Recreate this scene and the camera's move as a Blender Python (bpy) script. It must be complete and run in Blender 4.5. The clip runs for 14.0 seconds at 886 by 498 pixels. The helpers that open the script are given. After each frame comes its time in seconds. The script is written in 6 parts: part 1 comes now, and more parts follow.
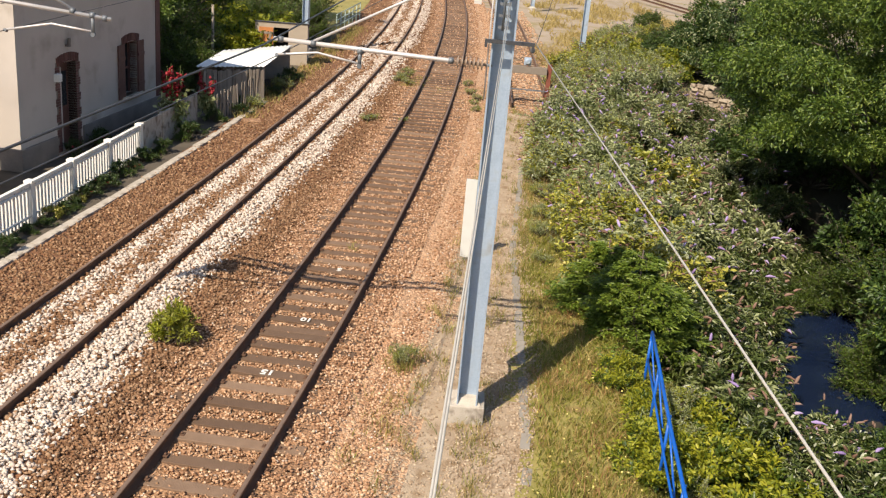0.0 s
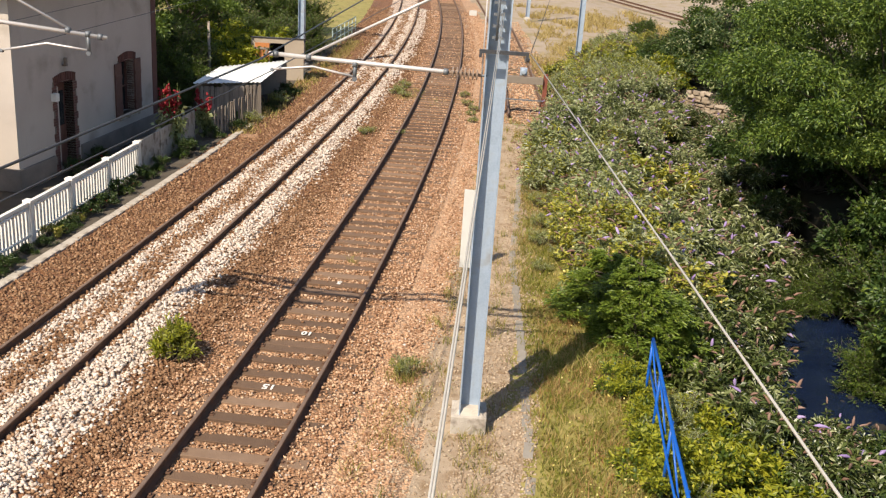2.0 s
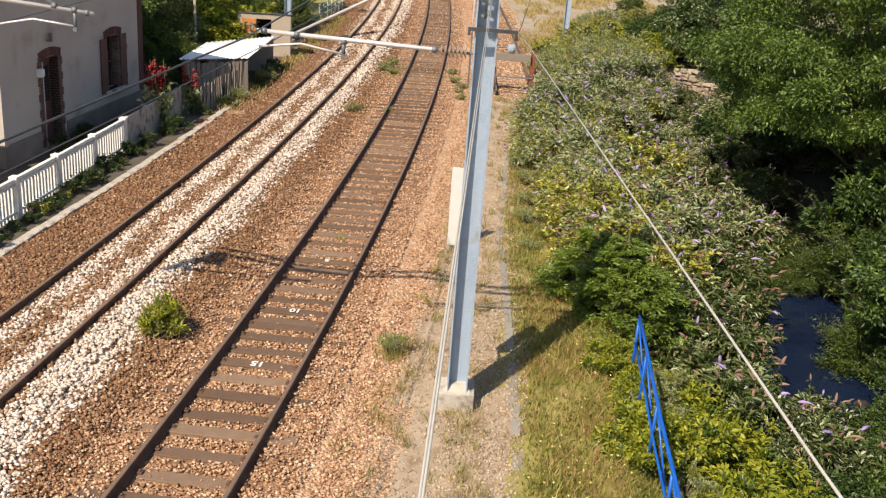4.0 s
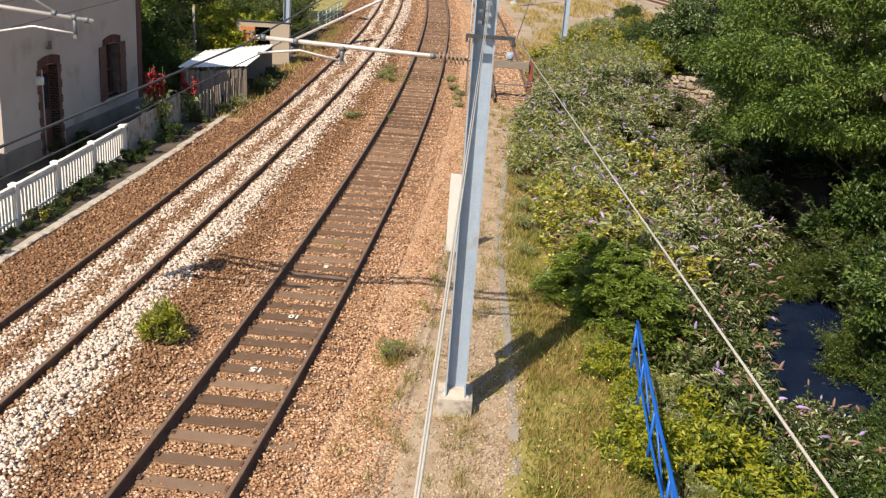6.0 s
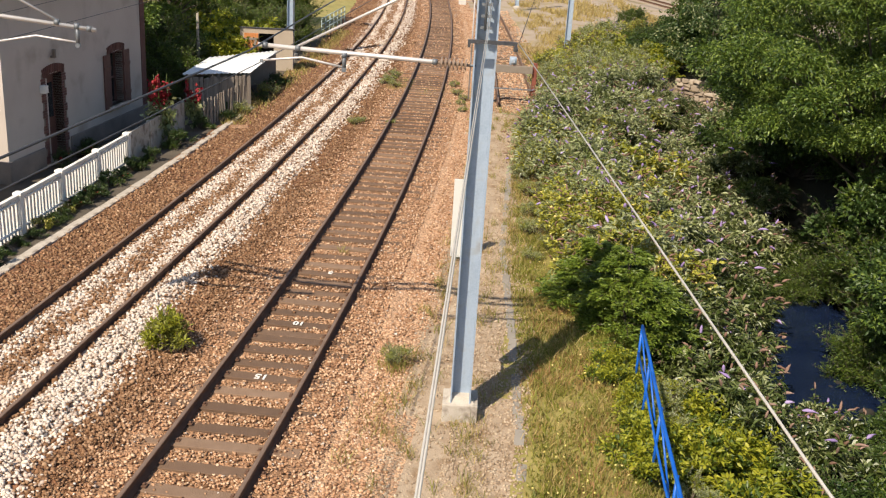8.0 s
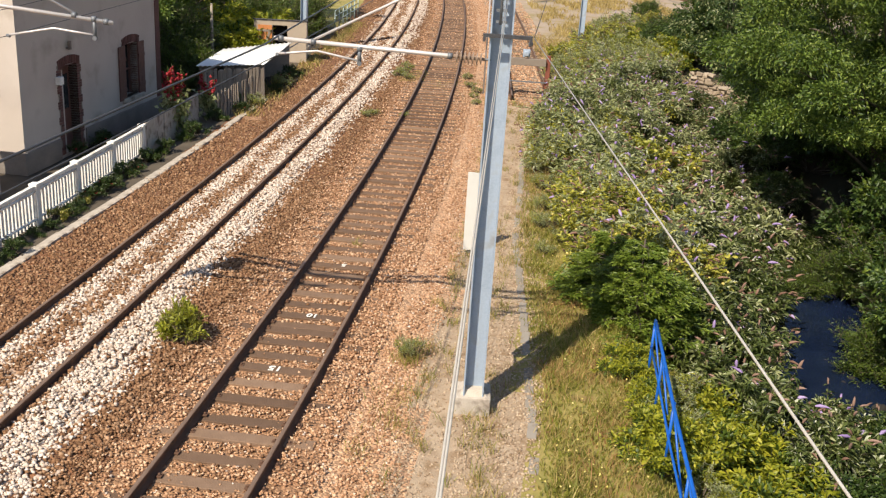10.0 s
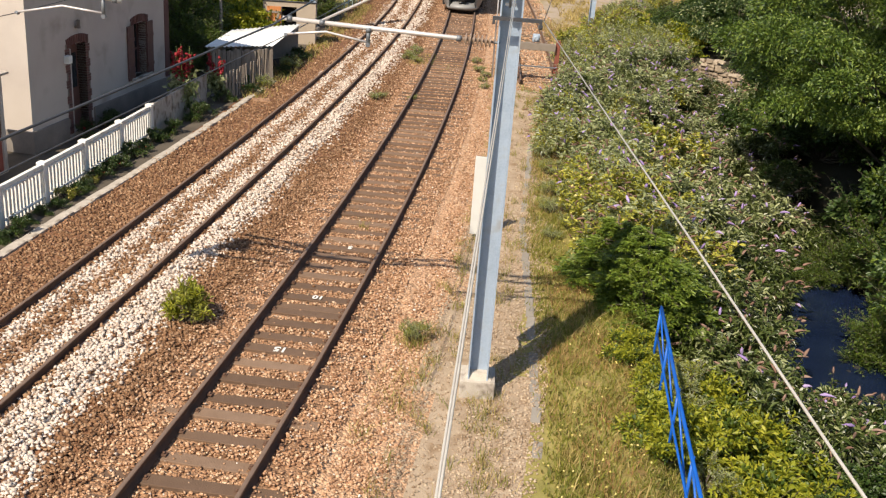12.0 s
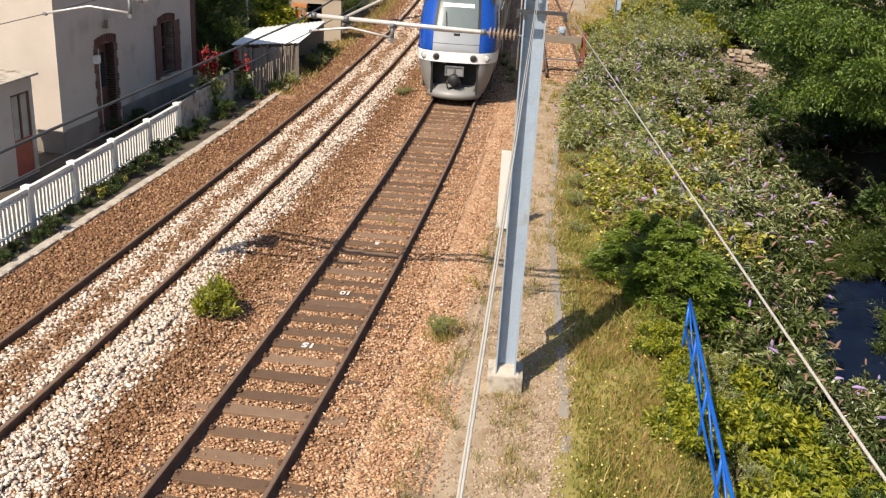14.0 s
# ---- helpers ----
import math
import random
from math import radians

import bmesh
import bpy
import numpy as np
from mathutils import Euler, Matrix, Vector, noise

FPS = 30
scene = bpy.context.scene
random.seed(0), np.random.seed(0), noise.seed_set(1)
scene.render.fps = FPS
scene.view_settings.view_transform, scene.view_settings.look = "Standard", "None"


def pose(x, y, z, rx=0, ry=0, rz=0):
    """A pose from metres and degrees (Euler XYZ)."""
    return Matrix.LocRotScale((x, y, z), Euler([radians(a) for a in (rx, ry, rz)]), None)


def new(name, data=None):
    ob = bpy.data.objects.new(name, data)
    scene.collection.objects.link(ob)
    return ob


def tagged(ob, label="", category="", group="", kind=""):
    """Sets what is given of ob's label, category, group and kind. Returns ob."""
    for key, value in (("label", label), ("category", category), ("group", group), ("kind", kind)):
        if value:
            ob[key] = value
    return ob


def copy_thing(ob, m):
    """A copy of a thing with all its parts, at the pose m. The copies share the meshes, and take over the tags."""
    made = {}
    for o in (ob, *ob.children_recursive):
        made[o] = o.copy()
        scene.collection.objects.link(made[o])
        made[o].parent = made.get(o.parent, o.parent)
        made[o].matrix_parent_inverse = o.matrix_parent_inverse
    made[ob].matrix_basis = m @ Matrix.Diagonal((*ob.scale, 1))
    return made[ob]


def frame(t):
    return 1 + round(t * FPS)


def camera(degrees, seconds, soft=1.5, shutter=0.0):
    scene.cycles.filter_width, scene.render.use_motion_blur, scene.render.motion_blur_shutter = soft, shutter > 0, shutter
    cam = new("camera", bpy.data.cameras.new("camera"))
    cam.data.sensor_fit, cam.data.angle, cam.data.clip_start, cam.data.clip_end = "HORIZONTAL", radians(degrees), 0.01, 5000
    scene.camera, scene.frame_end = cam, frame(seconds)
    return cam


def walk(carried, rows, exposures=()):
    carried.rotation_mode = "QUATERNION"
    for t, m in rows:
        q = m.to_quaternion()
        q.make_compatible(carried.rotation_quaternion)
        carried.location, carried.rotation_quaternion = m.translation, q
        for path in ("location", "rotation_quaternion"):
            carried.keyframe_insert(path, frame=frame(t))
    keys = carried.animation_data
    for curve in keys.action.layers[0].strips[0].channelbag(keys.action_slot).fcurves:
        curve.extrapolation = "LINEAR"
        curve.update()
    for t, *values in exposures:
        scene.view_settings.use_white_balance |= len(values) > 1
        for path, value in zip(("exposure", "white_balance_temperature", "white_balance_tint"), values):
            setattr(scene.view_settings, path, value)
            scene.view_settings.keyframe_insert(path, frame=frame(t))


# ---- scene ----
cam = camera(47.9, 14.0, 1.25)
PATH = [
    (0, pose(-0.000, 0.000, 7.817, 70.631, -4.736, -0.000)),
    (0.5, pose(-0.004, -0.012, 7.808, 70.577, -4.646, 0.448)),
    (1, pose(0.011, -0.008, 7.831, 70.946, -3.985, 0.567)),
    (1.5, pose(0.015, -0.025, 7.817, 71.329, -3.882, 0.048)),
    (2, pose(0.026, -0.019, 7.807, 71.337, -3.613, -0.359)),
    (2.5, pose(0.017, -0.031, 7.806, 70.721, -3.614, -0.448)),
    (3, pose(0.011, -0.026, 7.810, 70.029, -4.143, -0.092)),
    (5.5, pose(-0.010, -0.153, 7.865, 70.162, -3.162, -2.493)),
    (6, pose(0.010, -0.136, 7.821, 70.524, -3.894, -1.135)),
    (6.5, pose(0.026, -0.123, 7.841, 70.415, -3.455, -1.318)),
    (7, pose(0.024, -0.125, 7.836, 70.791, -3.495, -1.098)),
    (9.5, pose(0.062, -0.079, 7.837, 70.508, -3.176, -0.767)),
    (10, pose(-0.004, -0.139, 7.872, 70.260, -3.465, -0.249)),
    (10.5, pose(-0.013, -0.128, 7.818, 69.870, -3.901, -0.237)),
    (11, pose(0.050, -0.116, 7.806, 69.225, -3.536, 0.079)),
    (11.5, pose(0.014, -0.116, 7.839, 69.307, -3.970, 0.246)),
    (12, pose(0.002, -0.131, 7.843, 69.351, -4.052, 0.373)),
    (12.5, pose(-0.003, -0.145, 7.824, 69.293, -3.806, 0.236)),
    (13, pose(-0.008, -0.122, 7.843, 69.002, -3.499, 0.652)),
    (13.5, pose(-0.006, -0.116, 7.813, 68.996, -3.452, 1.249)),
    (14, pose(0.026, -0.127, 7.842, 68.970, -2.955, 1.674)),
]
walk(cam, PATH)

# ---- light ----
SUN_WAY = Vector((-0.60, -0.875, 1.2)).normalized()
world = bpy.data.worlds.new("world")
scene.world = world
world.use_nodes = True
sky = world.node_tree.nodes.new("ShaderNodeTexSky")
sky.sky_type = "NISHITA"
sky.sun_disc = False
sky.sun_elevation = math.asin(SUN_WAY.z)
sky.sun_rotation = math.atan2(SUN_WAY.x, SUN_WAY.y)
background = world.node_tree.nodes["Background"]
background.inputs["Strength"].default_value = 0.095
world.node_tree.links.new(sky.outputs[0], background.inputs["Color"])
sun = new("sun", bpy.data.lights.new("sun", "SUN"))
sun.data.energy = 4.95
sun.data.angle = radians(0.53)
sun.data.color = (1.0, 0.89, 0.72)
sun.rotation_mode = "QUATERNION"
sun.rotation_quaternion = SUN_WAY.to_track_quat("Z", "Y")
scene.view_settings.exposure = 0.5


# ---- materials ----
def material(name, colours, scale=8.0, rough=0.8, metal=0.0, bump=0.3, fine=60.0, vary="", amount=0.5, spread=0.25, patches=None, translucent=0.0, coat=0.0):
    """colours: two or three base colours mixed by noise at two scales. vary: 'object' or 'island' shifts each piece.
    patches: (colour, scale, low, high) a third layer of stains."""
    m = bpy.data.materials.new(name)
    m.use_nodes = True
    nt = m.node_tree
    nodes, links = nt.nodes, nt.links
    bsdf = nodes["Principled BSDF"]
    coord = nodes.new("ShaderNodeTexCoord")
    big = nodes.new("ShaderNodeTexNoise")
    big.inputs["Scale"].default_value = scale
    big.inputs["Detail"].default_value = 4.0
    small = nodes.new("ShaderNodeTexNoise")
    small.inputs["Scale"].default_value = fine
    small.inputs["Detail"].default_value = 3.0
    links.new(coord.outputs["Object"], big.inputs["Vector"])
    links.new(coord.outputs["Object"], small.inputs["Vector"])
    mean = nodes.new("ShaderNodeMath")
    mean.operation = "MULTIPLY_ADD"
    mean.inputs[1].default_value = 0.4
    links.new(small.outputs["Fac"], mean.inputs[0])
    shrink = nodes.new("ShaderNodeMath")
    shrink.operation = "MULTIPLY"
    shrink.inputs[1].default_value = 0.6
    links.new(big.outputs["Fac"], shrink.inputs[0])
    links.new(shrink.outputs[0], mean.inputs[2])
    value = mean.outputs[0]
    if vary:
        if vary == "object":
            rnd = nodes.new("ShaderNodeObjectInfo").outputs["Random"]
        else:
            rnd = nodes.new("ShaderNodeNewGeometry").outputs["Random Per Island"]
        mix = nodes.new("ShaderNodeMix")
        mix.inputs["Factor"].default_value = amount
        links.new(value, mix.inputs["A"])
        links.new(rnd, mix.inputs["B"])
        value = mix.outputs["Result"]
    ramp = nodes.new("ShaderNodeValToRGB")
    n = len(colours)
    lo, hi = (0.5 - spread, 0.5 + spread) if not vary else (0.5 - spread * 1.5, 0.5 + spread * 1.5)
    while len(ramp.color_ramp.elements) < n:
        ramp.color_ramp.elements.new(0.5)
    for k, c in enumerate(colours):
        ramp.color_ramp.elements[k].position = max(0.0, min(1.0, lo + (hi - lo) * k / max(1, n - 1)))
        ramp.color_ramp.elements[k].color = (*c, 1)
    links.new(value, ramp.inputs["Fac"])
    colour = ramp.outputs["Color"]
    if patches:
        pc, ps, pl, ph = patches
        pn = nodes.new("ShaderNodeTexNoise")
        pn.inputs["Scale"].default_value = ps
        pn.inputs["Detail"].default_value = 5.0
        links.new(coord.outputs["Object"], pn.inputs["Vector"])
        mr = nodes.new("ShaderNodeMapRange")
        mr.inputs["From Min"].default_value = pl
        mr.inputs["From Max"].default_value = ph
        links.new(pn.outputs["Fac"], mr.inputs["Value"])
        mx = nodes.new("ShaderNodeMix")
        mx.data_type = "RGBA"
        links.new(mr.outputs["Result"], mx.inputs["Factor"])
        links.new(colour, mx.inputs["A"])
        mx.inputs["B"].default_value = (*pc, 1)
        colour = mx.outputs["Result"]
    links.new(colour, bsdf.inputs["Base Color"])
    rr = nodes.new("ShaderNodeMapRange")
    rr.inputs["To Min"].default_value = max(0.02, rough - 0.12)
    rr.inputs["To Max"].default_value = min(1.0, rough + 0.12)
    links.new(small.outputs["Fac"], rr.inputs["Value"])
    links.new(rr.outputs["Result"], bsdf.inputs["Roughness"])
    bsdf.inputs["Metallic"].default_value = metal
    if coat:
        bsdf.inputs["Coat Weight"].default_value = coat
    if bump:
        bp = nodes.new("ShaderNodeBump")
        bp.inputs["Strength"].default_value = bump
        bp.inputs["Distance"].default_value = 0.02
        links.new(small.outputs["Fac"], bp.inputs["Height"])
        links.new(bp.outputs["Normal"], bsdf.inputs["Normal"])
    if translucent:
        tr = nodes.new("ShaderNodeBsdfTranslucent")
        links.new(colour, tr.inputs["Color"])
        add = nodes.new("ShaderNodeMixShader")
        add.inputs["Fac"].default_value = translucent
        links.new(bsdf.outputs[0], add.inputs[1])
        links.new(tr.outputs[0], add.inputs[2])
        links.new(add.outputs[0], nodes["Material Output"].inputs["Surface"])
    return m


def rubble(name, colours, scale, bump=1.0, patches=None):
    """Ground of crushed stone: each cell of a voronoi takes its own tint, dark in the gaps."""
    m = material(name, colours, 1.2, 0.9, 0, 0, 30.0, spread=0.3, patches=patches)
    nt = m.node_tree
    nodes, links = nt.nodes, nt.links
    bsdf = nodes["Principled BSDF"]
    coord = nodes["Texture Coordinate"]
    vor = nodes.new("ShaderNodeTexVoronoi")
    vor.inputs["Scale"].default_value = scale
    links.new(coord.outputs["Object"], vor.inputs["Vector"])
    hsv = nodes.new("ShaderNodeHueSaturation")
    sep = nodes.new("ShaderNodeSeparateColor")
    links.new(vor.outputs["Color"], sep.inputs["Color"])
    mr = nodes.new("ShaderNodeMapRange")
    mr.inputs["To Min"].default_value = 0.55
    mr.inputs["To Max"].default_value = 1.4
    links.new(sep.outputs[0], mr.inputs["Value"])
    links.new(mr.outputs["Result"], hsv.inputs["Value"])
    old = bsdf.inputs["Base Color"].links[0].from_socket
    links.new(old, hsv.inputs["Color"])
    links.new(hsv.outputs["Color"], bsdf.inputs["Base Color"])
    bp = nodes.new("ShaderNodeBump")
    bp.inputs["Strength"].default_value = bump
    bp.inputs["Distance"].default_value = 0.03
    bp.invert = True
    links.new(vor.outputs["Distance"], bp.inputs["Height"])
    links.new(bp.outputs["Normal"], bsdf.inputs["Normal"])
    return m


M = {}
M["ground_brown"] = rubble("brown ballast bed", [(0.10, 0.042, 0.017), (0.18, 0.08, 0.036), (0.24, 0.125, 0.065)], 22)
M["ground_white"] = rubble("pale ballast bed", [(0.4, 0.29, 0.215), (0.56, 0.455, 0.375)], 20, patches=((0.25, 0.13, 0.07), 1.1, 0.52, 0.66))
M["ground_tan"] = rubble("tan ballast bed", [(0.20, 0.10, 0.05), (0.31, 0.17, 0.09), (0.42, 0.25, 0.14)], 24)
M["ground_peach"] = rubble("peach ballast bed", [(0.34, 0.19, 0.105), (0.46, 0.28, 0.165), (0.52, 0.35, 0.22)], 26)
M["ground_sand"] = material("sandy path", [(0.25, 0.175, 0.112), (0.36, 0.27, 0.185), (0.49, 0.39, 0.285)], 1.5, 0.95, 0, 0.8, 60, patches=((0.24, 0.155, 0.085), 2.6, 0.52, 0.68))
M["ground_grass"] = material("dry turf", [(0.12, 0.12, 0.024), (0.26, 0.22, 0.062), (0.38, 0.3, 0.11)], 1.6, 0.95, 0, 0.6, 70, patches=((0.20, 0.11, 0.045), 1.5, 0.56, 0.70))
# near-black: the shade under the bank's trees is put into this colour
M["ground_shade_earth"] = material("earth with shade in its colour", [(0.018, 0.016, 0.008), (0.04, 0.033, 0.016)], 1.0, 0.95, 0, 0.6, 40)
M["ground_far"] = material("pale yard gravel", [(0.26, 0.2, 0.145), (0.33, 0.26, 0.195), (0.38, 0.305, 0.23)], 1.4, 0.95, 0, 0.6, 30, patches=((0.26, 0.2, 0.09), 0.5, 0.52, 0.66))
M["garden"] = material("garden path earth", [(0.05, 0.038, 0.026), (0.12, 0.096, 0.07)], 1.4, 0.95, 0, 0.4, 50)
M["stone_brown"] = material("brown stone", [(0.10, 0.046, 0.018), (0.22, 0.11, 0.05), (0.38, 0.235, 0.135)], 9, 0.85, 0, 0.4, 60, "island", 0.8, 0.32)
M["stone_white"] = material("pale stone", [(0.40, 0.30, 0.235), (0.59, 0.49, 0.41), (0.74, 0.66, 0.58)], 9, 0.85, 0, 0.4, 60, "island", 0.8, 0.3)
M["stone_tan"] = material("tan stone", [(0.22, 0.105, 0.05), (0.46, 0.26, 0.145), (0.68, 0.48, 0.32)], 9, 0.85, 0, 0.4, 60, "island", 0.8, 0.32)
M["sleeper"] = material("weathered creosoted oak", [(0.075, 0.042, 0.024), (0.15, 0.09, 0.055), (0.29, 0.19, 0.125)], 5, 0.85, 0, 0.6, 40, "object", 0.5, 0.3)
M["rail"] = material("rusty rail steel", [(0.085, 0.042, 0.025), (0.145, 0.076, 0.045)], 6, 0.85, 0.0, 0.3, 90)
M["rail_top"] = material("worn rail head", [(0.12, 0.075, 0.052), (0.2, 0.135, 0.098)], 6, 0.7, 0.0, 0.1, 90)
M["galvanised"] = material("galvanised steel", [(0.27, 0.33, 0.42), (0.36, 0.43, 0.53), (0.42, 0.49, 0.58)], 3, 0.5, 0.25, 0.1, 40, patches=((0.32, 0.34, 0.37), 3.0, 0.55, 0.7))
M["galvanised_dark"] = material("weathered zinc steel", [(0.13, 0.14, 0.155), (0.2, 0.21, 0.23)], 5, 0.55, 0.4, 0.1, 60)
M["tube"] = material("pale zinc tube", [(0.5, 0.46, 0.45), (0.62, 0.58, 0.56)], 5, 0.42, 0.3, 0.05, 60)
M["cable"] = material("pale stranded cable", [(0.46, 0.42, 0.37), (0.6, 0.56, 0.5)], 20, 0.55, 0.15, 0.3, 200)
M["wire_dark"] = material("dark contact wire", [(0.05, 0.05, 0.055), (0.09, 0.09, 0.1)], 20, 0.5, 0.4, 0.1, 200)
M["net_curtain"] = material("pale net curtain behind glass", [(0.24, 0.23, 0.2), (0.42, 0.4, 0.36)], 3, 0.35, 0, 0.1, 40)
M["insulator"] = material("brown glazed insulator", [(0.17, 0.115, 0.085), (0.3, 0.225, 0.17)], 10, 0.3, 0, 0.05, 60)
M["concrete"] = material("weathered concrete", [(0.30, 0.26, 0.21), (0.44, 0.385, 0.325), (0.53, 0.475, 0.41)], 5, 0.92, 0, 0.5, 60, patches=((0.17, 0.13, 0.10), 3.5, 0.52, 0.68))
M["concrete_grey"] = material("grey concrete cover", [(0.2, 0.175, 0.145), (0.31, 0.275, 0.235)], 4, 0.92, 0, 0.4, 60, "object", 0.3)
M["white_paint"] = material("weathered white paint", [(0.62, 0.58, 0.52), (0.76, 0.73, 0.68), (0.8, 0.78, 0.74)], 3, 0.6, 0, 0.15, 50, patches=((0.42, 0.36, 0.28), 4, 0.6, 0.75))
M["panel_white"] = material("white enamel board", [(0.5, 0.49, 0.46), (0.6, 0.59, 0.56)], 3, 0.5, 0, 0.05, 50)
M["number_paint"] = material("worn white number paint", [(0.6, 0.56, 0.5), (0.78, 0.75, 0.7)], 20, 0.7, 0, 0.1, 90)
M["render_wall"] = material("aged lime render", [(0.38, 0.32, 0.28), (0.49, 0.425, 0.375), (0.54, 0.48, 0.43)], 0.7, 0.92, 0, 0.25, 45, patches=((0.28, 0.225, 0.175), 0.8, 0.56, 0.8))
M["brick"] = material("dark red brick", [(0.07, 0.027, 0.022), (0.13, 0.053, 0.042), (0.19, 0.083, 0.064)], 6, 0.88, 0, 0.4, 60, "object", 0.6, 0.3)
M["mortar"] = material("grey mortar", [(0.14, 0.11, 0.09), (0.22, 0.18, 0.15)], 10, 0.95, 0, 0.3, 80)
M["plinth"] = material("dark wall plinth", [(0.13, 0.11, 0.095), (0.27, 0.235, 0.205)], 1.6, 0.92, 0, 0.3, 40)
M["shutter"] = material("faded brown shutter paint", [(0.075, 0.031, 0.025), (0.15, 0.065, 0.048)], 5, 0.7, 0, 0.2, 50)
# near-black colour stands in for the lack of light indoors
M["unlit_inside"] = material("near-black for unlit inside", [(0.012, 0.01, 0.01), (0.02, 0.017, 0.016)], 3, 0.9, 0, 0, 50)
M["glass"] = material("dark window glass", [(0.02, 0.024, 0.03), (0.035, 0.04, 0.045)], 2, 0.12, 0, 0, 50)
M["red_door"] = material("red door paint", [(0.26, 0.055, 0.035), (0.34, 0.085, 0.055)], 4, 0.6, 0, 0.1, 50)
M["slate"] = material("slate roofing", [(0.05, 0.05, 0.058), (0.09, 0.09, 0.1)], 3, 0.6, 0, 0.2, 40)
M["sheet_roof"] = material("white corrugated sheet", [(0.78, 0.77, 0.76), (0.86, 0.86, 0.85)], 1.5, 0.6, 0, 0.05, 30)
M["old_wood"] = material("grey brown old wood", [(0.15, 0.12, 0.095), (0.26, 0.215, 0.175), (0.35, 0.295, 0.245)], 6, 0.9, 0, 0.4, 50, "object", 0.5, 0.3)
M["orange_wood"] = material("orange stained wood", [(0.50, 0.18, 0.055), (0.6, 0.24, 0.08)], 4, 0.7, 0, 0.2, 40)
M["cabin_wall"] = material("beige cabin render", [(0.36, 0.29, 0.22), (0.45, 0.37, 0.29)], 2, 0.9, 0, 0.2, 40)
M["rust_red"] = material("red lead rusty steel", [(0.16, 0.045, 0.028), (0.26, 0.08, 0.05)], 6, 0.75, 0.1, 0.2, 60)
M["blue_paint"] = material("bright blue gloss paint", [(0.004, 0.07, 0.36), (0.008, 0.12, 0.5)], 4, 0.4, 0, 0.05, 50)
M["green_paint"] = material("pale green railing paint", [(0.3, 0.37, 0.33), (0.4, 0.46, 0.42)], 4, 0.6, 0, 0.05, 50)
M["grass_red"] = material("reddish sorrel stalks", [(0.19, 0.085, 0.03), (0.31, 0.16, 0.06), (0.4, 0.24, 0.11)], 1.6, 0.7, 0, 0, 30, "island", 0.45, 0.32, translucent=0.2)
M["straw"] = material("tall pale straw", [(0.36, 0.26, 0.14), (0.5, 0.4, 0.25)], 1.6, 0.7, 0, 0, 30, "island", 0.45, 0.32, translucent=0.2)
M["stone_sand"] = material("pale path gravel", [(0.22, 0.145, 0.088), (0.37, 0.27, 0.18), (0.55, 0.44, 0.32)], 9, 0.9, 0, 0.4, 60, "island", 0.8, 0.32)
M["wet_rock"] = material("dark wet rock", [(0.008, 0.008, 0.007), (0.028, 0.024, 0.019)], 3, 0.85, 0, 0.5, 30)
M["rock"] = material("weathered wall stone", [(0.2, 0.15, 0.105), (0.36, 0.285, 0.21), (0.46, 0.38, 0.29)], 2, 0.9, 0, 0.6, 30, "object", 0.4, 0.3)
M["leaf_green"] = material("green leaves", [(0.03, 0.058, 0.008), (0.085, 0.128, 0.016), (0.175, 0.215, 0.033)], 1.2, 0.45, 0, 0, 30, "island", 0.6, 0.32, translucent=0.3)
M["leaf_dark"] = material("dark green leaves", [(0.015, 0.034, 0.008), (0.044, 0.08, 0.016), (0.105, 0.15, 0.035)], 1.2, 0.45, 0, 0, 30, "island", 0.6, 0.32, translucent=0.28)
M["leaf_tree"] = material("fresh tree leaves", [(0.036, 0.07, 0.011), (0.135, 0.205, 0.03), (0.34, 0.385, 0.08)], 0.45, 0.45, 0, 0, 30, "island", 0.5, 0.3, translucent=0.38)
M["leaf_bud"] = material("grey green shrub leaves", [(0.11, 0.14, 0.045), (0.33, 0.36, 0.15), (0.58, 0.58, 0.36)], 1.0, 0.45, 0, 0, 30, "island", 0.65, 0.34, translucent=0.4)
M["leaf_shrub"] = material("deep green willow-like leaves", [(0.03, 0.05, 0.011), (0.088, 0.118, 0.027), (0.19, 0.21, 0.065)], 1.0, 0.45, 0, 0, 30, "island", 0.65, 0.34, translucent=0.3)
M["leaf_gold"] = material("yellowing shrub leaves", [(0.14, 0.165, 0.018), (0.37, 0.36, 0.045), (0.62, 0.55, 0.10)], 1.0, 0.5, 0, 0, 30, "island", 0.6, 0.32, translucent=0.4)
M["leaf_yellow"] = material("yellow green leaves", [(0.12, 0.155, 0.011), (0.31, 0.325, 0.024), (0.55, 0.49, 0.045)], 1.0, 0.5, 0, 0, 30, "island", 0.6, 0.32, translucent=0.4)
M["grass_dry"] = material("dry grass blades", [(0.2, 0.14, 0.04), (0.41, 0.305, 0.105), (0.57, 0.45, 0.19)], 1.6, 0.7, 0, 0, 30, "island", 0.45, 0.32, translucent=0.3)
M["grass_green"] = material("green weed blades", [(0.09, 0.11, 0.015), (0.21, 0.215, 0.03), (0.37, 0.335, 0.06)], 0.8, 0.6, 0, 0, 30, "island", 0.5, 0.3, translucent=0.3)
# pale leaves for silvery undersides, and for glints put into the colour
M["leaf_pale"] = material("pale silvery leaf undersides and painted glints", [(0.26, 0.28, 0.17), (0.46, 0.48, 0.34), (0.62, 0.63, 0.5)], 1.0, 0.4, 0, 0, 30, "island", 0.6, 0.32, translucent=0.3)
M["needle"] = material("dark conifer needles", [(0.035, 0.065, 0.008), (0.12, 0.175, 0.018), (0.27, 0.31, 0.042)], 1.6, 0.45, 0, 0, 30, "island", 0.55, 0.32, translucent=0.2)
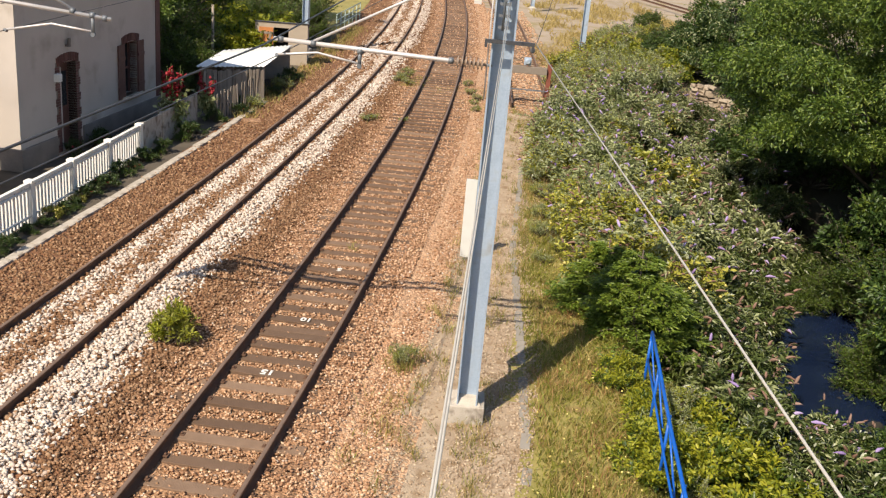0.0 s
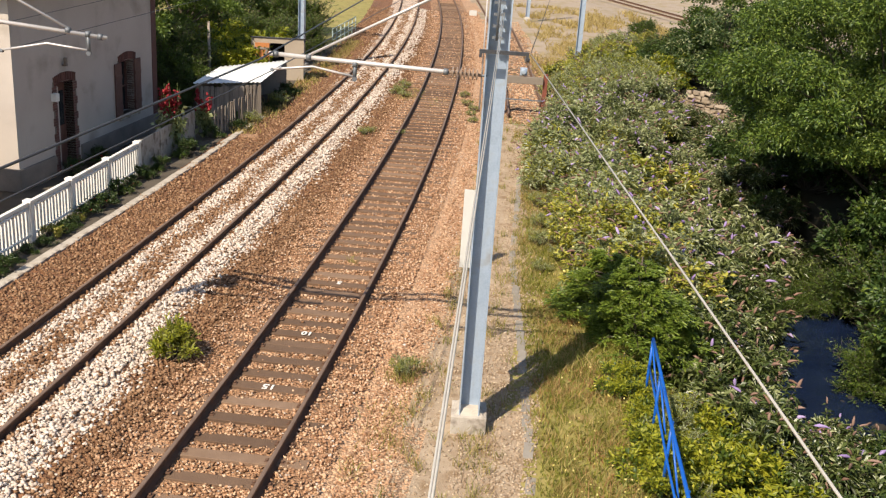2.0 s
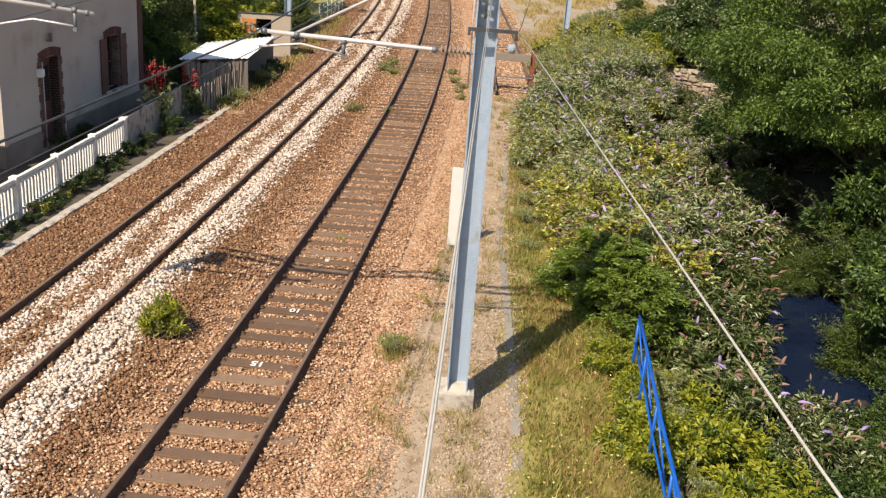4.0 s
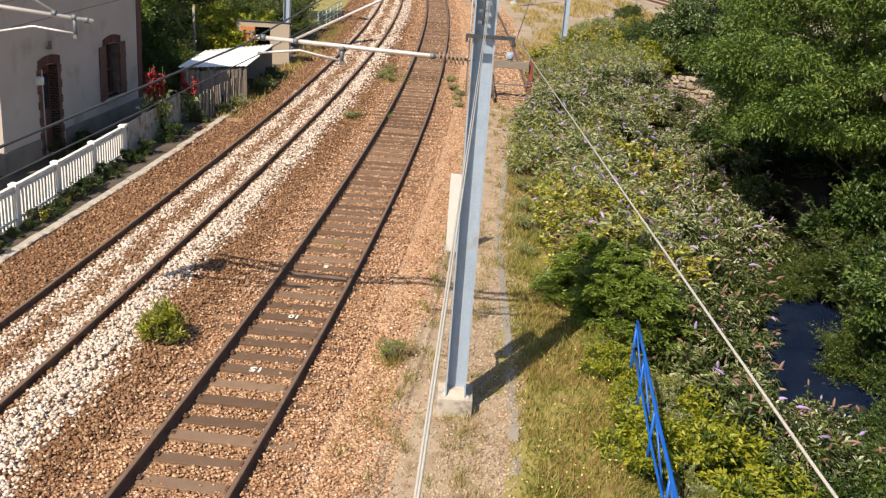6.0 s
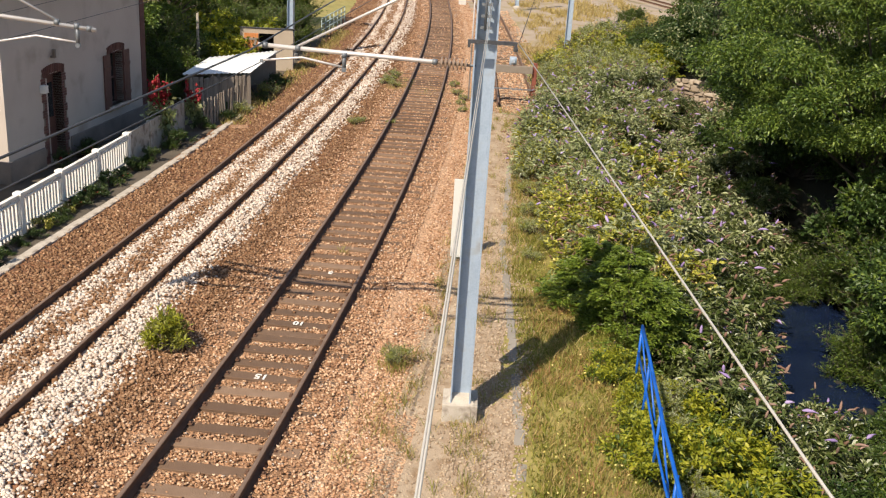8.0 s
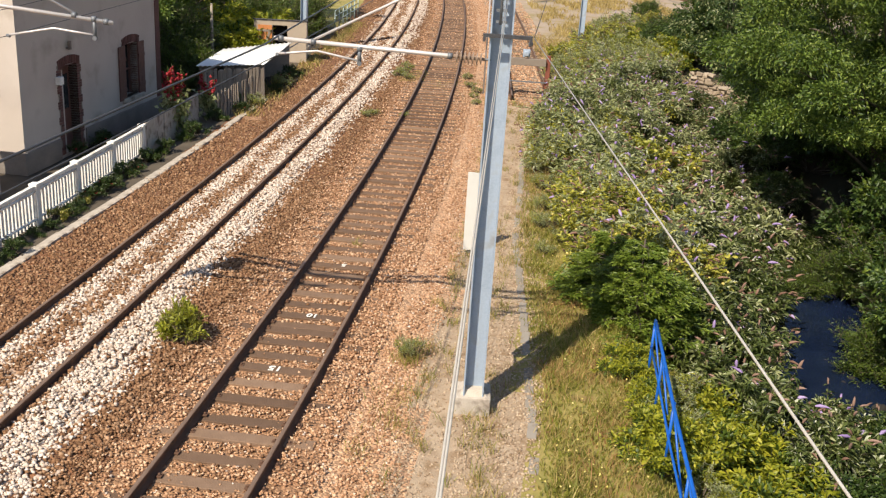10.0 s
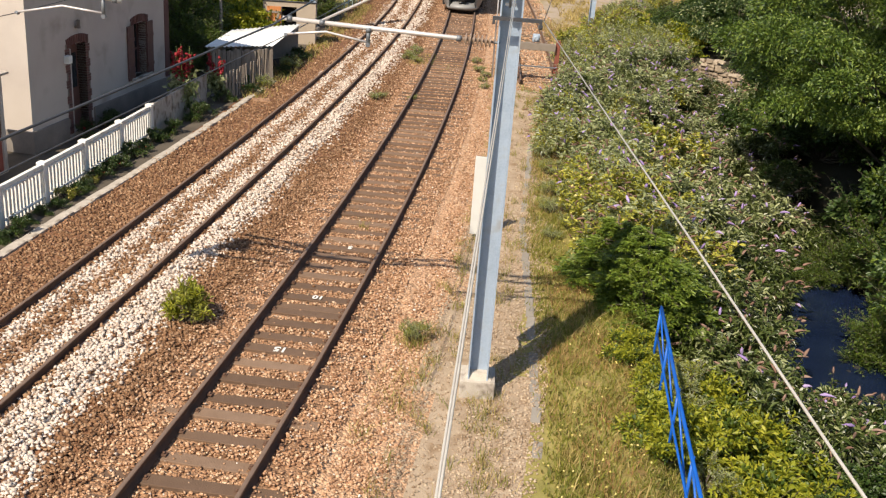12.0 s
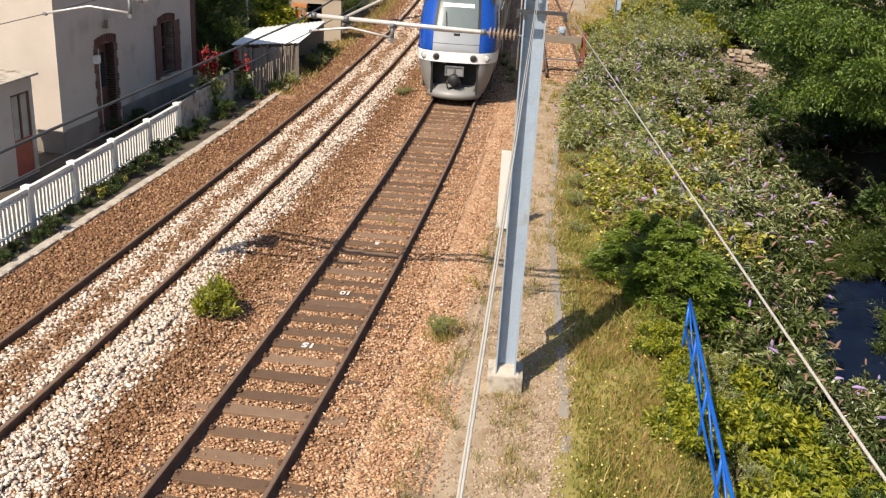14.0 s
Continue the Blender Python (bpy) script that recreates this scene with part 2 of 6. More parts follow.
M["flower_purple"] = material("lilac flower spikes", [(0.15, 0.09, 0.22), (0.29, 0.2, 0.4), (0.44, 0.36, 0.54)], 4, 0.75, 0, 0, 30, "island", 0.6, 0.3)
M["flower_spent"] = material("spent brown flower spikes", [(0.09, 0.045, 0.028), (0.19, 0.105, 0.07), (0.3, 0.2, 0.16)], 4, 0.8, 0, 0, 30, "island", 0.6, 0.3)
M["flower_red"] = material("red blossoms", [(0.2, 0.006, 0.012), (0.38, 0.02, 0.03)], 4, 0.6, 0, 0, 30, "island", 0.5, 0.3, translucent=0.2)
M["flower_yellow"] = material("yellow blossoms", [(0.55, 0.42, 0.08), (0.72, 0.62, 0.25)], 4, 0.6, 0, 0, 30, "island", 0.5, 0.3)
M["bark"] = material("grey brown bark", [(0.06, 0.045, 0.03), (0.14, 0.11, 0.08)], 6, 0.9, 0, 0.6, 40)
M["train_blue"] = material("glossy blue train paint", [(0.006, 0.05, 0.30), (0.009, 0.065, 0.36)], 1, 0.25, 0, 0, 30, coat=0.5)
M["train_white"] = material("white train paint", [(0.74, 0.74, 0.75), (0.8, 0.8, 0.8)], 1, 0.3, 0, 0, 30, coat=0.4)
M["train_silver"] = material("silver grey train paint", [(0.3, 0.31, 0.33), (0.36, 0.37, 0.39)], 1, 0.35, 0.3, 0, 30, coat=0.3)
M["train_grey"] = material("dusty grey train skirt", [(0.2, 0.2, 0.2), (0.27, 0.26, 0.25)], 2, 0.5, 0.1, 0.05, 30)
M["train_black"] = material("black coupler recess", [(0.012, 0.012, 0.013), (0.03, 0.03, 0.03)], 3, 0.6, 0.1, 0.1, 40)
M["lamp_glass"] = material("headlamp glass", [(0.6, 0.6, 0.58), (0.7, 0.7, 0.68)], 3, 0.15, 0.3, 0, 40)
M["cab_glass"] = material("tinted windscreen", [(0.09, 0.115, 0.12), (0.15, 0.18, 0.18)], 1.3, 0.08, 0, 0, 40, coat=1.0)
M["water"] = material("dark stream water", [(0.004, 0.008, 0.024), (0.01, 0.018, 0.047)], 1.2, 0.06, 0, 0.9, 2.2)


# ---- small tools ----
def mesh_of(name, verts, faces, mat, smooth=False):
    """verts (n,3), faces (m,k) with one k for all."""
    me = bpy.data.meshes.new(name)
    verts = np.asarray(verts, dtype=np.float32)
    faces = np.asarray(faces, dtype=np.int32)
    k = faces.shape[1]
    me.vertices.add(len(verts))
    me.vertices.foreach_set("co", verts.ravel())
    me.loops.add(faces.size)
    me.loops.foreach_set("vertex_index", faces.ravel())
    me.polygons.add(len(faces))
    me.polygons.foreach_set("loop_start", np.arange(0, faces.size, k, dtype=np.int32))
    me.polygons.foreach_set("loop_total", np.full(len(faces), k, dtype=np.int32))
    if smooth:
        me.polygons.foreach_set("use_smooth", np.ones(len(faces), dtype=bool))
    me.update(calc_edges=True)
    for one in mat if isinstance(mat, (list, tuple)) else [mat]:
        me.materials.append(M[one])
    return me


def part(name, bm, mat, parent=None, label="", smooth=False):
    """A bmesh, or a finished mesh, as ONE mesh object under a thing."""
    if isinstance(bm, bpy.types.Mesh):
        me = bm
    else:
        me = bpy.data.meshes.new(name)
        bmesh.ops.recalc_face_normals(bm, faces=bm.faces)
        if smooth:
            for fc in bm.faces:
                fc.smooth = True
        bm.to_mesh(me)
        bm.free()
        me.materials.append(M[mat])
    ob = new(name, me)
    if parent is not None:
        ob.parent = parent
    if label:
        ob["label"] = label
    return ob


def box(bm, x0, y0, z0, x1, y1, z1, bevel=0.0, m=None):
    made = bmesh.ops.create_cube(bm, size=1.0)["verts"]
    t = Matrix.Translation(((x0 + x1) / 2, (y0 + y1) / 2, (z0 + z1) / 2)) @ Matrix.Diagonal((x1 - x0, y1 - y0, z1 - z0, 1))
    bmesh.ops.transform(bm, matrix=(m @ t) if m is not None else t, verts=made)
    if bevel:
        edges = list({e for v in made for e in v.link_edges})
        bmesh.ops.bevel(bm, geom=edges, offset=bevel, segments=2, profile=0.6, affect="EDGES")
    return bm


def tube(bm, points, radius, sides=8, caps=True):
    """A round bar along points; radius a number or one per point."""
    pts = [Vector(p) for p in points]
    rad = radius if isinstance(radius, (list, tuple)) else [radius] * len(pts)
    rings = []
    for i, p in enumerate(pts):
        way = (pts[min(i + 1, len(pts) - 1)] - pts[max(i - 1, 0)]).normalized()
        side = way.cross(Vector((0, 0, 1)) if abs(way.z) < 0.95 else Vector((1, 0, 0))).normalized()
        up = side.cross(way)
        rings.append([bm.verts.new(p + (side * math.cos(a) + up * math.sin(a)) * rad[i]) for a in [2 * math.pi * k / sides for k in range(sides)]])
    for a, b in zip(rings, rings[1:]):
        for k in range(sides):
            bm.faces.new((a[k], a[(k + 1) % sides], b[(k + 1) % sides], b[k])).smooth = True
    if caps:
        bm.faces.new(rings[0][::-1])
        bm.faces.new(rings[-1])
    return bm


def disc_stack(bm, start, end, rows, sides=14):
    """A turned body: rows of (distance along, radius)."""
    a, b = Vector(start), Vector(end)
    way = (b - a).normalized()
    return tube(bm, [a + way * d for d, r in rows], [max(r, 0.001) for d, r in rows], sides)


def empty(name, m=None):
    ob = new(name)
    ob.empty_display_size = 0.2
    if m is not None:
        ob.matrix_basis = m
    return ob


# ---- the plan: lines of the two tracks ----
def x_through(y):
    """Centre line of the through track with bare sleepers."""
    def base(v):
        u = v / 30
        return -4.706 + 5.455 * u - 1.513 * u * u + 0.139 * u ** 3
    if y <= 60:
        return base(y)
    d = y - 60
    return base(60) + 0.0355 * d - 0.0009 * d * d


def slope_through(y):
    return (x_through(y + 0.05) - x_through(y - 0.05)) / 0.1


def x_side(y):
    """Centre line of the track with pale ballast."""
    def base(v):
        u = v / 30
        return -8.563 + 4.438 * u - 0.407 * u * u - 0.12 * u ** 3
    if y <= 60:
        return base(y)
    d = y - 60
    return base(60) + 0.0454 * d - 0.00103 * d * d


def terrain(d, y):
    """Ground height at d metres to the side of the through track."""
    z = -0.05
    if d < -5.6:
        z = -0.06
    elif d < -4.9:
        z = -0.06 + (d + 5.6) / 0.7 * 0.08
    elif d < -2.5:
        z = 0.02
    elif d < -1.5:
        z = 0.02 - (d + 2.5) * 0.07
    if 0.85 < abs(d) < 1.6:
        z = max(z, -0.01)
    if d > 2.4:
        z = -0.06
    edge = 6.2 - max(0, min(1.0, (y - 20) / 12)) * 0.6
    if d > edge:
        z = -0.06 - min(2.7, (d - edge) * 0.74)
    if d > 13.2:
        z = -2.76 + min(2.2, (d - 13.2) * 0.8)
    if d > 4 and y > 31:
        k = min(1.0, (y - 31) / 9)
        z = z * (1 - k) + (-0.05 if d < 16 else -0.05 - 0.3) * k
    return z


def build_ground():
    ds = [-1500, -400, -120, -50, -25, -15, -11, -9, -7.6, -6.6, -6.3, -5.9, -5.6, -5.2, -4.9, -4.6, -4.3, -4.0, -3.7, -3.4, -3.0, -2.7, -2.5, -2.2, -1.8, -1.5, -1.0, -0.5, 0, 0.5, 1.0, 1.5, 1.9,
          2.4, 2.8, 3.2, 3.6, 4.0, 4.4, 4.8, 5.3, 5.8, 6.2, 6.6, 7, 7.6, 8.2, 8.9, 9.6, 10.4, 11.2, 12.2, 13.4, 14.5, 15.5, 16.5, 18, 20, 24, 30, 45, 80, 150, 400, 1500]
    ys = [-1500, -300, -60, -20] + [k * 0.75 for k in range(-8, 120)] + [92, 96, 102, 110, 120, 140, 180, 260, 500, 1500, 3000]
    verts, faces, mats = [], [], []
    for y in ys:
        yy = max(-20.0, min(y, 140.0))
        for d in ds:
            near = abs(d) < 40 and -20 < y < 120
            j = noise.noise(Vector((d * 0.9, y * 0.7, 3.0))) * 0.05 if near else 0
            verts.append((x_through(yy) + d, y, terrain(d, yy) + (j if d > 4.6 or d < -7 else j * 0.35)))
    w = len(ds)
    names = ["ground_brown", "ground_white", "ground_tan", "ground_peach", "ground_sand", "ground_grass", "ground_shade_earth", "ground_far", "garden"]

    def zone(d, y):
        wob = noise.noise(Vector((y * 0.35, d * 0.2, 9.0))) * 0.25
        if d < -6.6:
            return 8 if d > -24 and y < 60 else 5
        if d < -4.75:
            return 0
        if d < -2.35:
            return 1
        if d < -1.5:
            return 0
        if d < 1.35:
            return 2
        if d + wob < 2.6:
            return 3
        if d + wob < 4.4 - 0.5 * min(1, max(0, (y - 12) / 11)) and y < 42:
            return 4
        if y > 41 and d < 6.0:
            return 7
        if y > 58 and d < 40:
            return 7
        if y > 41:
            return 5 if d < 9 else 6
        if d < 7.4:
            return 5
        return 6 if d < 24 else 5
    for i in range(len(ys) - 1):
        for k in range(w - 1):
            faces.append((i * w + k, i * w + k + 1, (i + 1) * w + k + 1, (i + 1) * w + k))
            mats.append(zone((ds[k] + ds[k + 1]) / 2, (ys[i] + ys[i + 1]) / 2))
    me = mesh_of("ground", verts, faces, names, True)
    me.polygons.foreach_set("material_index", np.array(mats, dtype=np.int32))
    tagged(new("ground", me), "ground of ballast, sandy path, dry turf and river bank", "ground", kind="structure")


build_ground()
wv, wf = [], []
for i in range(40):
    y = 4 + i * 0.78
    for k in range(13):
        wv.append((x_through(y) + 9.4 + k * 0.55, y, -2.42 + 0.02 * noise.noise(Vector((y, k * 0.5, 1)))))
for i in range(39):
    for k in range(12):
        wf.append((i * 13 + k, i * 13 + k + 1, (i + 1) * 13 + k + 1, (i + 1) * 13 + k))
tagged(new("water", mesh_of("water", wv, wf, "water", True)), "dark shallow stream between overgrown banks", "stream", kind="structure")


# ---- tracks ----
def rail_mesh(centre, offset, y0, y1, base):
    profile = [(-0.07, 0), (0.07, 0), (0.07, 0.012), (0.012, 0.035), (0.012, 0.12), (0.034, 0.135), (0.036, 0.165), (0.028, 0.172), (-0.028, 0.172), (-0.036, 0.165), (-0.034, 0.135), (-0.012, 0.12), (-0.012, 0.035), (-0.07, 0.012)]
    verts, faces, mats = [], [], []
    ys = list(np.arange(y0, y1, 1.2))
    n = len(profile)
    for y in ys:
        s = (centre(y + 0.05) - centre(y - 0.05)) / 0.1
        nx, ny = 1 / math.hypot(1, s), -s / math.hypot(1, s)
        for px, pz in profile:
            verts.append((centre(y) + nx * (offset + px), y + ny * (offset + px), base + pz))
    for i in range(len(ys) - 1):
        for k in range(n):
            faces.append((i * n + k, i * n + (k + 1) % n, (i + 1) * n + (k + 1) % n, (i + 1) * n + k))
            mats.append(1 if k == 7 else 0)
    me = mesh_of("rail", verts, faces, ["rail", "rail_top"])
    me.polygons.foreach_set("material_index", np.array(mats, dtype=np.int32))
    return me


def sleeper_mesh():
    bm = bmesh.new()
    box(bm, -1.28, -0.125, -0.14, 1.28, 0.125, 0.0, 0.012)
    me = bpy.data.meshes.new("sleeper")
    bm.to_mesh(me)
    bm.free()
    me.materials.append(M["sleeper"])
    return me


SLEEPER = sleeper_mesh()
random.seed(4)


def track_pose(centre, y, z=0.0):
    s = (centre(y + 0.05) - centre(y - 0.05)) / 0.1
    return pose(centre(y), y, z, 0, 0, -math.degrees(math.atan(s)))


through_track = tagged(empty("railway_track"), "single railway track with rusty rails on bare wooden sleepers", "railway track")
side_track = tagged(empty("railway_track"), "railway track with rusty rails sunk in pale ballast", "railway track")
for off in (-0.75, 0.75):
    part("rail", rail_mesh(x_through, off, -8, 260, -0.01), "rail", through_track)
    part("rail", rail_mesh(x_side, off, -8, 150, 0.0), "rail", side_track)
SLEEPERS = [11.17 - 0.6 * k for k in range(8, 0, -1)] + [11.17, 11.76, 12.38, 12.99, 13.51, 14.14, 14.74, 15.27, 15.81, 16.36, 16.86, 17.14, 17.59]
while SLEEPERS[-1] < 92:
    SLEEPERS.append(SLEEPERS[-1] + 0.575 + random.uniform(-0.04, 0.04))
for y in SLEEPERS:
    ob = new("sleeper", SLEEPER)
    ob.parent = through_track
    ob.matrix_basis = track_pose(x_through, y, random.uniform(-0.02, 0.012)) @ pose(random.uniform(-0.06, 0.06), 0, 0, 0, random.uniform(-0.3, 0.3), random.uniform(-1.2, 1.2))


def fastening_mesh():
    bm = bmesh.new()
    box(bm, -0.04, -0.05, 0.0, 0.04, 0.05, 0.018)
    disc_stack(bm, (0, 0.0, 0.02), (0, 0.0, 0.1), [(0, 0.022), (0.02, 0.022), (0.022, 0.014), (0.03, 0.012)], 6)
    me = bpy.data.meshes.new("fastening")
    bm.to_mesh(me)
    bm.free()
    me.materials.append(M["rail"])
    return me


FASTENING = fastening_mesh()
for y in SLEEPERS:
    if 8 < y < 40:
        for off in (-0.865, -0.635, 0.635, 0.865):
            ob = new("fastening", FASTENING)
            ob.parent = through_track
            ob.matrix_basis = track_pose(x_through, y, 0.0) @ pose(off, 0, 0)


def sleeper_number(text, y, side, size):
    """Painted count on a sleeper, read from the far side."""
    cu = bpy.data.curves.new("number", "FONT")
    cu.body = text
    cu.size = size
    cu.align_x, cu.align_y = "CENTER", "CENTER"
    cu.extrude = 0.002
    cu.offset = 0.008
    cu.materials.append(M["number_paint"])
    ob = new("painted_number", cu)
    ob.parent = through_track
    ob.matrix_basis = track_pose(x_through, y, 0.014) @ pose(side, 0, 0.0, 0, 0, 180)
    ob["label"] = "white painted number on the wood"


sleeper_number("15", 15.27, -0.04, 0.24)
sleeper_number("10", 17.59, 0.02, 0.22)
sleeper_number("5", 20.4, 0.03, 0.22)


# ---- overhead line ----
def mast_object(name, x, y, height, width, label, deep=0.3, yaw=-8, plinth=0.6, z0=-0.05):
    """H section steel mast on a concrete block."""
    ob = tagged(empty(name, pose(x, y, z0, 0, 0, yaw)), label, "mast", "overhead line masts")
    bm = bmesh.new()
    t, w, h = 0.022, width / 2, deep / 2
    ring = [(-w, -h), (-w + t, -h), (-w + t, -0.01), (w - t, -0.01), (w - t, -h), (w, -h), (w, h), (w - t, h), (w - t, 0.01), (-w + t, 0.01), (-w + t, h), (-w, h)]
    low, high = [[bm.verts.new((x_, y_, z_)) for x_, y_ in ring] for z_ in (0.3, height)]
    for k in range(12):
        bm.faces.new((low[k], low[(k + 1) % 12], high[(k + 1) % 12], high[k]))
    bm.faces.new(high)
    part("column", bm, "galvanised", ob)
    bm = bmesh.new()
    box(bm, -plinth / 2, -plinth / 2, -0.3, plinth / 2, plinth / 2, 0.3, 0.02)
    cap = bmesh.ops.create_cone(bm, cap_ends=True, segments=4, radius1=plinth * 0.58, radius2=plinth * 0.36, depth=0.09)["verts"]
    bmesh.ops.transform(bm, matrix=pose(0, 0, 0.345, 0, 0, 45), verts=cap)
    part("foundation_block", bm, "concrete", ob, "weathered concrete foundation block")
    return ob


mast = mast_object("overhead_mast", 1.015, 14.40, 9.5, 0.325, "tall galvanised steel line mast on a concrete block", deep=0.46, yaw=-3, plinth=0.57)
bm = bmesh.new()
box(bm, -0.26, -0.30, 6.02, 0.44, -0.232, 6.07)
box(bm, 0.40, -0.30, 5.96, 0.44, -0.232, 6.02)
box(bm, -0.26, -0.30, 5.96, -0.22, -0.232, 6.02)
part("cross_bracket", bm, "wire_dark", mast, "dark steel cross bracket")
bm = bmesh.new()
disc_stack(bm, (0.42, -0.26, 6.0), (0.42, -0.26, 5.9), [(0, 0.02), (0.02, 0.035), (0.05, 0.035), (0.07, 0.02)], 10)
part("wire_clamp", bm, "galvanised_dark", mast)
bm = bmesh.new()
for k in range(5):
    tube(bm, [(-0.02, -0.16, 6.28 + k * 0.16), (-0.02, -0.26, 6.30 + k * 0.16)], 0.03, 6)
    box(bm, -0.1, -0.26, 6.22 + k * 0.16, 0.06, -0.22, 6.26 + k * 0.16)
tube(bm, [(-0.03, -0.25, 6.2), (-0.03, -0.25, 7.1)], 0.02, 6)
part("tension_gear", bm, "galvanised_dark", mast, "dark wire tensioning gear")
bm = bmesh.new()
tube(bm, [(-0.2, -0.16, 5.2), (-0.2, -0.17, 7.4)], 0.012, 6)
part("earth_rod", bm, "tube", mast)

# unseen stack, hidden by the mast and added only to broaden the mast's shadow
rows = [(0, 0.02)]
for k in range(10):
    rows += [(0.02 + k * 0.13, 0.14), (0.135 + k * 0.13, 0.14), (0.137 + k * 0.13, 0.115), (0.148 + k * 0.13, 0.115)]
bm = bmesh.new()
disc_stack(bm, (0.005, 0.8, 1.75), (0.005, 0.8, 4.0), rows, 12)
tube(bm, [(0.005, 0.8, 3.0), (0.005, 0.8, 6.6)], 0.012, 6)
for z in (1.6, 6.55):
    tube(bm, [(0.005, 0.2, z), (0.005, 0.84, z)], 0.025, 6)
part("shadow_weight", bm, "rust_red", mast, "unseen rusty weight stack added behind the mast to widen its shadow")
INS = [(0, 0.02)]
for k in range(7):
    INS += [(0.05 + k * 0.058, 0.022), (0.055 + k * 0.058, 0.085), (0.068 + k * 0.058, 0.075), (0.085 + k * 0.058, 0.022)]
INS += [(0.5, 0.02)]


def cantilever(label, mount, tip, bracket, stay_low, stay_high, knee, clamp, drop):
    """Tube arm with an insulator, a stay, a drop bracket and a curved registration arm."""
    ob = tagged(empty("cantilever_arm"), label, "cantilever arm", "overhead line arms")
    a, b = Vector(mount), Vector(tip)
    way = (b - a).normalized()
    bm = bmesh.new()
    tube(bm, [a + way * 0.55, a + way * 0.6, b], [0.028, 0.032, 0.032], 12)
    part("tube", bm, "tube", ob)
    bm = bmesh.new()
    disc_stack(bm, a + way * 0.06, b, INS)
    part("insulator", bm, "insulator", ob, "brown ribbed insulator")
    p, s = Vector(bracket), Vector(stay_low)
    for q in (a + way * 0.57, p, s, b - way * 0.1):
        part("clamp", tube(bmesh.new(), [q - way * 0.035, q + way * 0.035], 0.046, 10), "galvanised_dark", ob)
    part("hinge_pin", tube(bmesh.new(), [a - way * 0.02, a + way * 0.08], 0.018, 8), "galvanised_dark", ob)
    part("drop_bracket", tube(bmesh.new(), [p, p - Vector((0, 0, drop))], 0.028, 8), "galvanised_dark", ob)
    part("swivel", tube(bmesh.new(), [p - Vector((0, 0.03, drop)), p + Vector((0, 0.03, -drop))], 0.035, 8), "galvanised_dark", ob)
    bm = bmesh.new()
    tube(bm, [s + Vector((0, 0, 0.03)), Vector(stay_high)], 0.02, 10)
    part("stay", bm, "tube", ob)
    bm = bmesh.new()
    k = Vector(knee)
    c = Vector(clamp)
    e = p - Vector((0, 0, drop * 0.85))
    mid = [e.lerp(k, f) for f in (0, 0.5, 0.85)] + [k] + [k.lerp(c, f) for f in (0.15, 0.5, 1)]
    tube(bm, mid, 0.017, 8)
    part("registration_arm", bm, "tube", ob)
    bm = bmesh.new()
    tube(bm, [c + Vector((0, -0.04, 0)), c + Vector((0, 0.04, -0.02))], 0.025, 8)
    part("wire_grip", bm, "galvanised_dark", ob)
    return ob


cantilever("pale tubular cantilever arm with a ribbed insulator on the mast", (0.86, 14.22, 5.64), (-2.22, 14.22, 5.77), (-1.0, 14.22, 5.69), (-1.66, 14.22, 5.745), (0.87, 14.25, 7.1), (-1.6, 14.22, 5.62), (-2.17, 14.22, 5.55), 0.21)
cantilever("pale tubular cantilever arm hung from the cross boom", (-7.55, 15.0, 5.99), (-4.73, 15.0, 5.73), (-5.01, 15.0, 5.77), (-5.3, 15.0, 5.81), (-7.55, 15.0, 7.0), (-5.62, 15.0, 5.60), (-6.3, 15.0, 5.46), 0.28)
boom = tagged(empty("cross_boom"), "galvanised steel cross boom reaching over both tracks", "boom")
# out of view; bends are fitted to throw a wavy shadow over the tracks
BOOM_LINE = [(-7.75, 15.1, 7.42), (-6.7, 14.98, 7.16), (-5.7, 14.75, 7.0), (-4.2, 14.52, 7.02), (-3.3, 14.62, 7.24), (-2.6, 14.5, 7.24), (-1.9, 14.15, 7.0), (-0.6, 14.1, 7.0), (1.05, 14.3, 7.02)]
for k, (dy, dz) in enumerate(((-0.09, 0.0), (0.11, 0.14))):
    bm = bmesh.new()
    tube(bm, [(x, y + dy, z + dz + (0.07 * math.sin(i * 2.2) if k else 0)) for i, (x, y, z) in enumerate(BOOM_LINE)], 0.05, 8)
    part("chord", bm, "galvanised", boom)
for (xa, ya, za), (xb, yb, zb) in zip(BOOM_LINE, BOOM_LINE[1:]):
    bm = bmesh.new()
    tube(bm, [(xa, ya - 0.09, za), ((xa + xb) / 2, (ya + yb) / 2 + 0.11, (za + zb) / 2 + 0.14), (xb, yb - 0.09, zb)], 0.02, 6)
    part("lacing_bar", bm, "galvanised", boom)
bm = bmesh.new()
box(bm, -7.68, 14.93, 5.7, -7.54, 15.07, 7.3)
box(bm, -7.8, 14.4, 7.24, -7.4, 15.1, 7.3)
part("drop_post", bm, "galvanised", boom)


def wire(name, points, radius, mat, label, group="overhead wires"):
    bm = bmesh.new()
    tube(bm, points, radius, 8)
    return tagged(part(name, bm, mat), label, "wire", group)


wire("contact_wire", [(-4.1, 0.0, 5.55), (-2.17, 14.22, 5.53), (-0.1, 34, 5.5), (1.3, 60, 5.5), (0.2, 110, 5.5)], 0.0075, "wire_dark", "thin dark contact wire over the track")
wire("messenger_wire", [(-4.2, -0.5, 5.8), (-2.21, 13.4, 5.8), (-2.16, 14.22, 5.80), (-0.15, 34, 6.2), (1.3, 60, 6.6), (0.2, 110, 6.6)], 0.013, "wire_dark", "thicker dark carrier wire over the track")
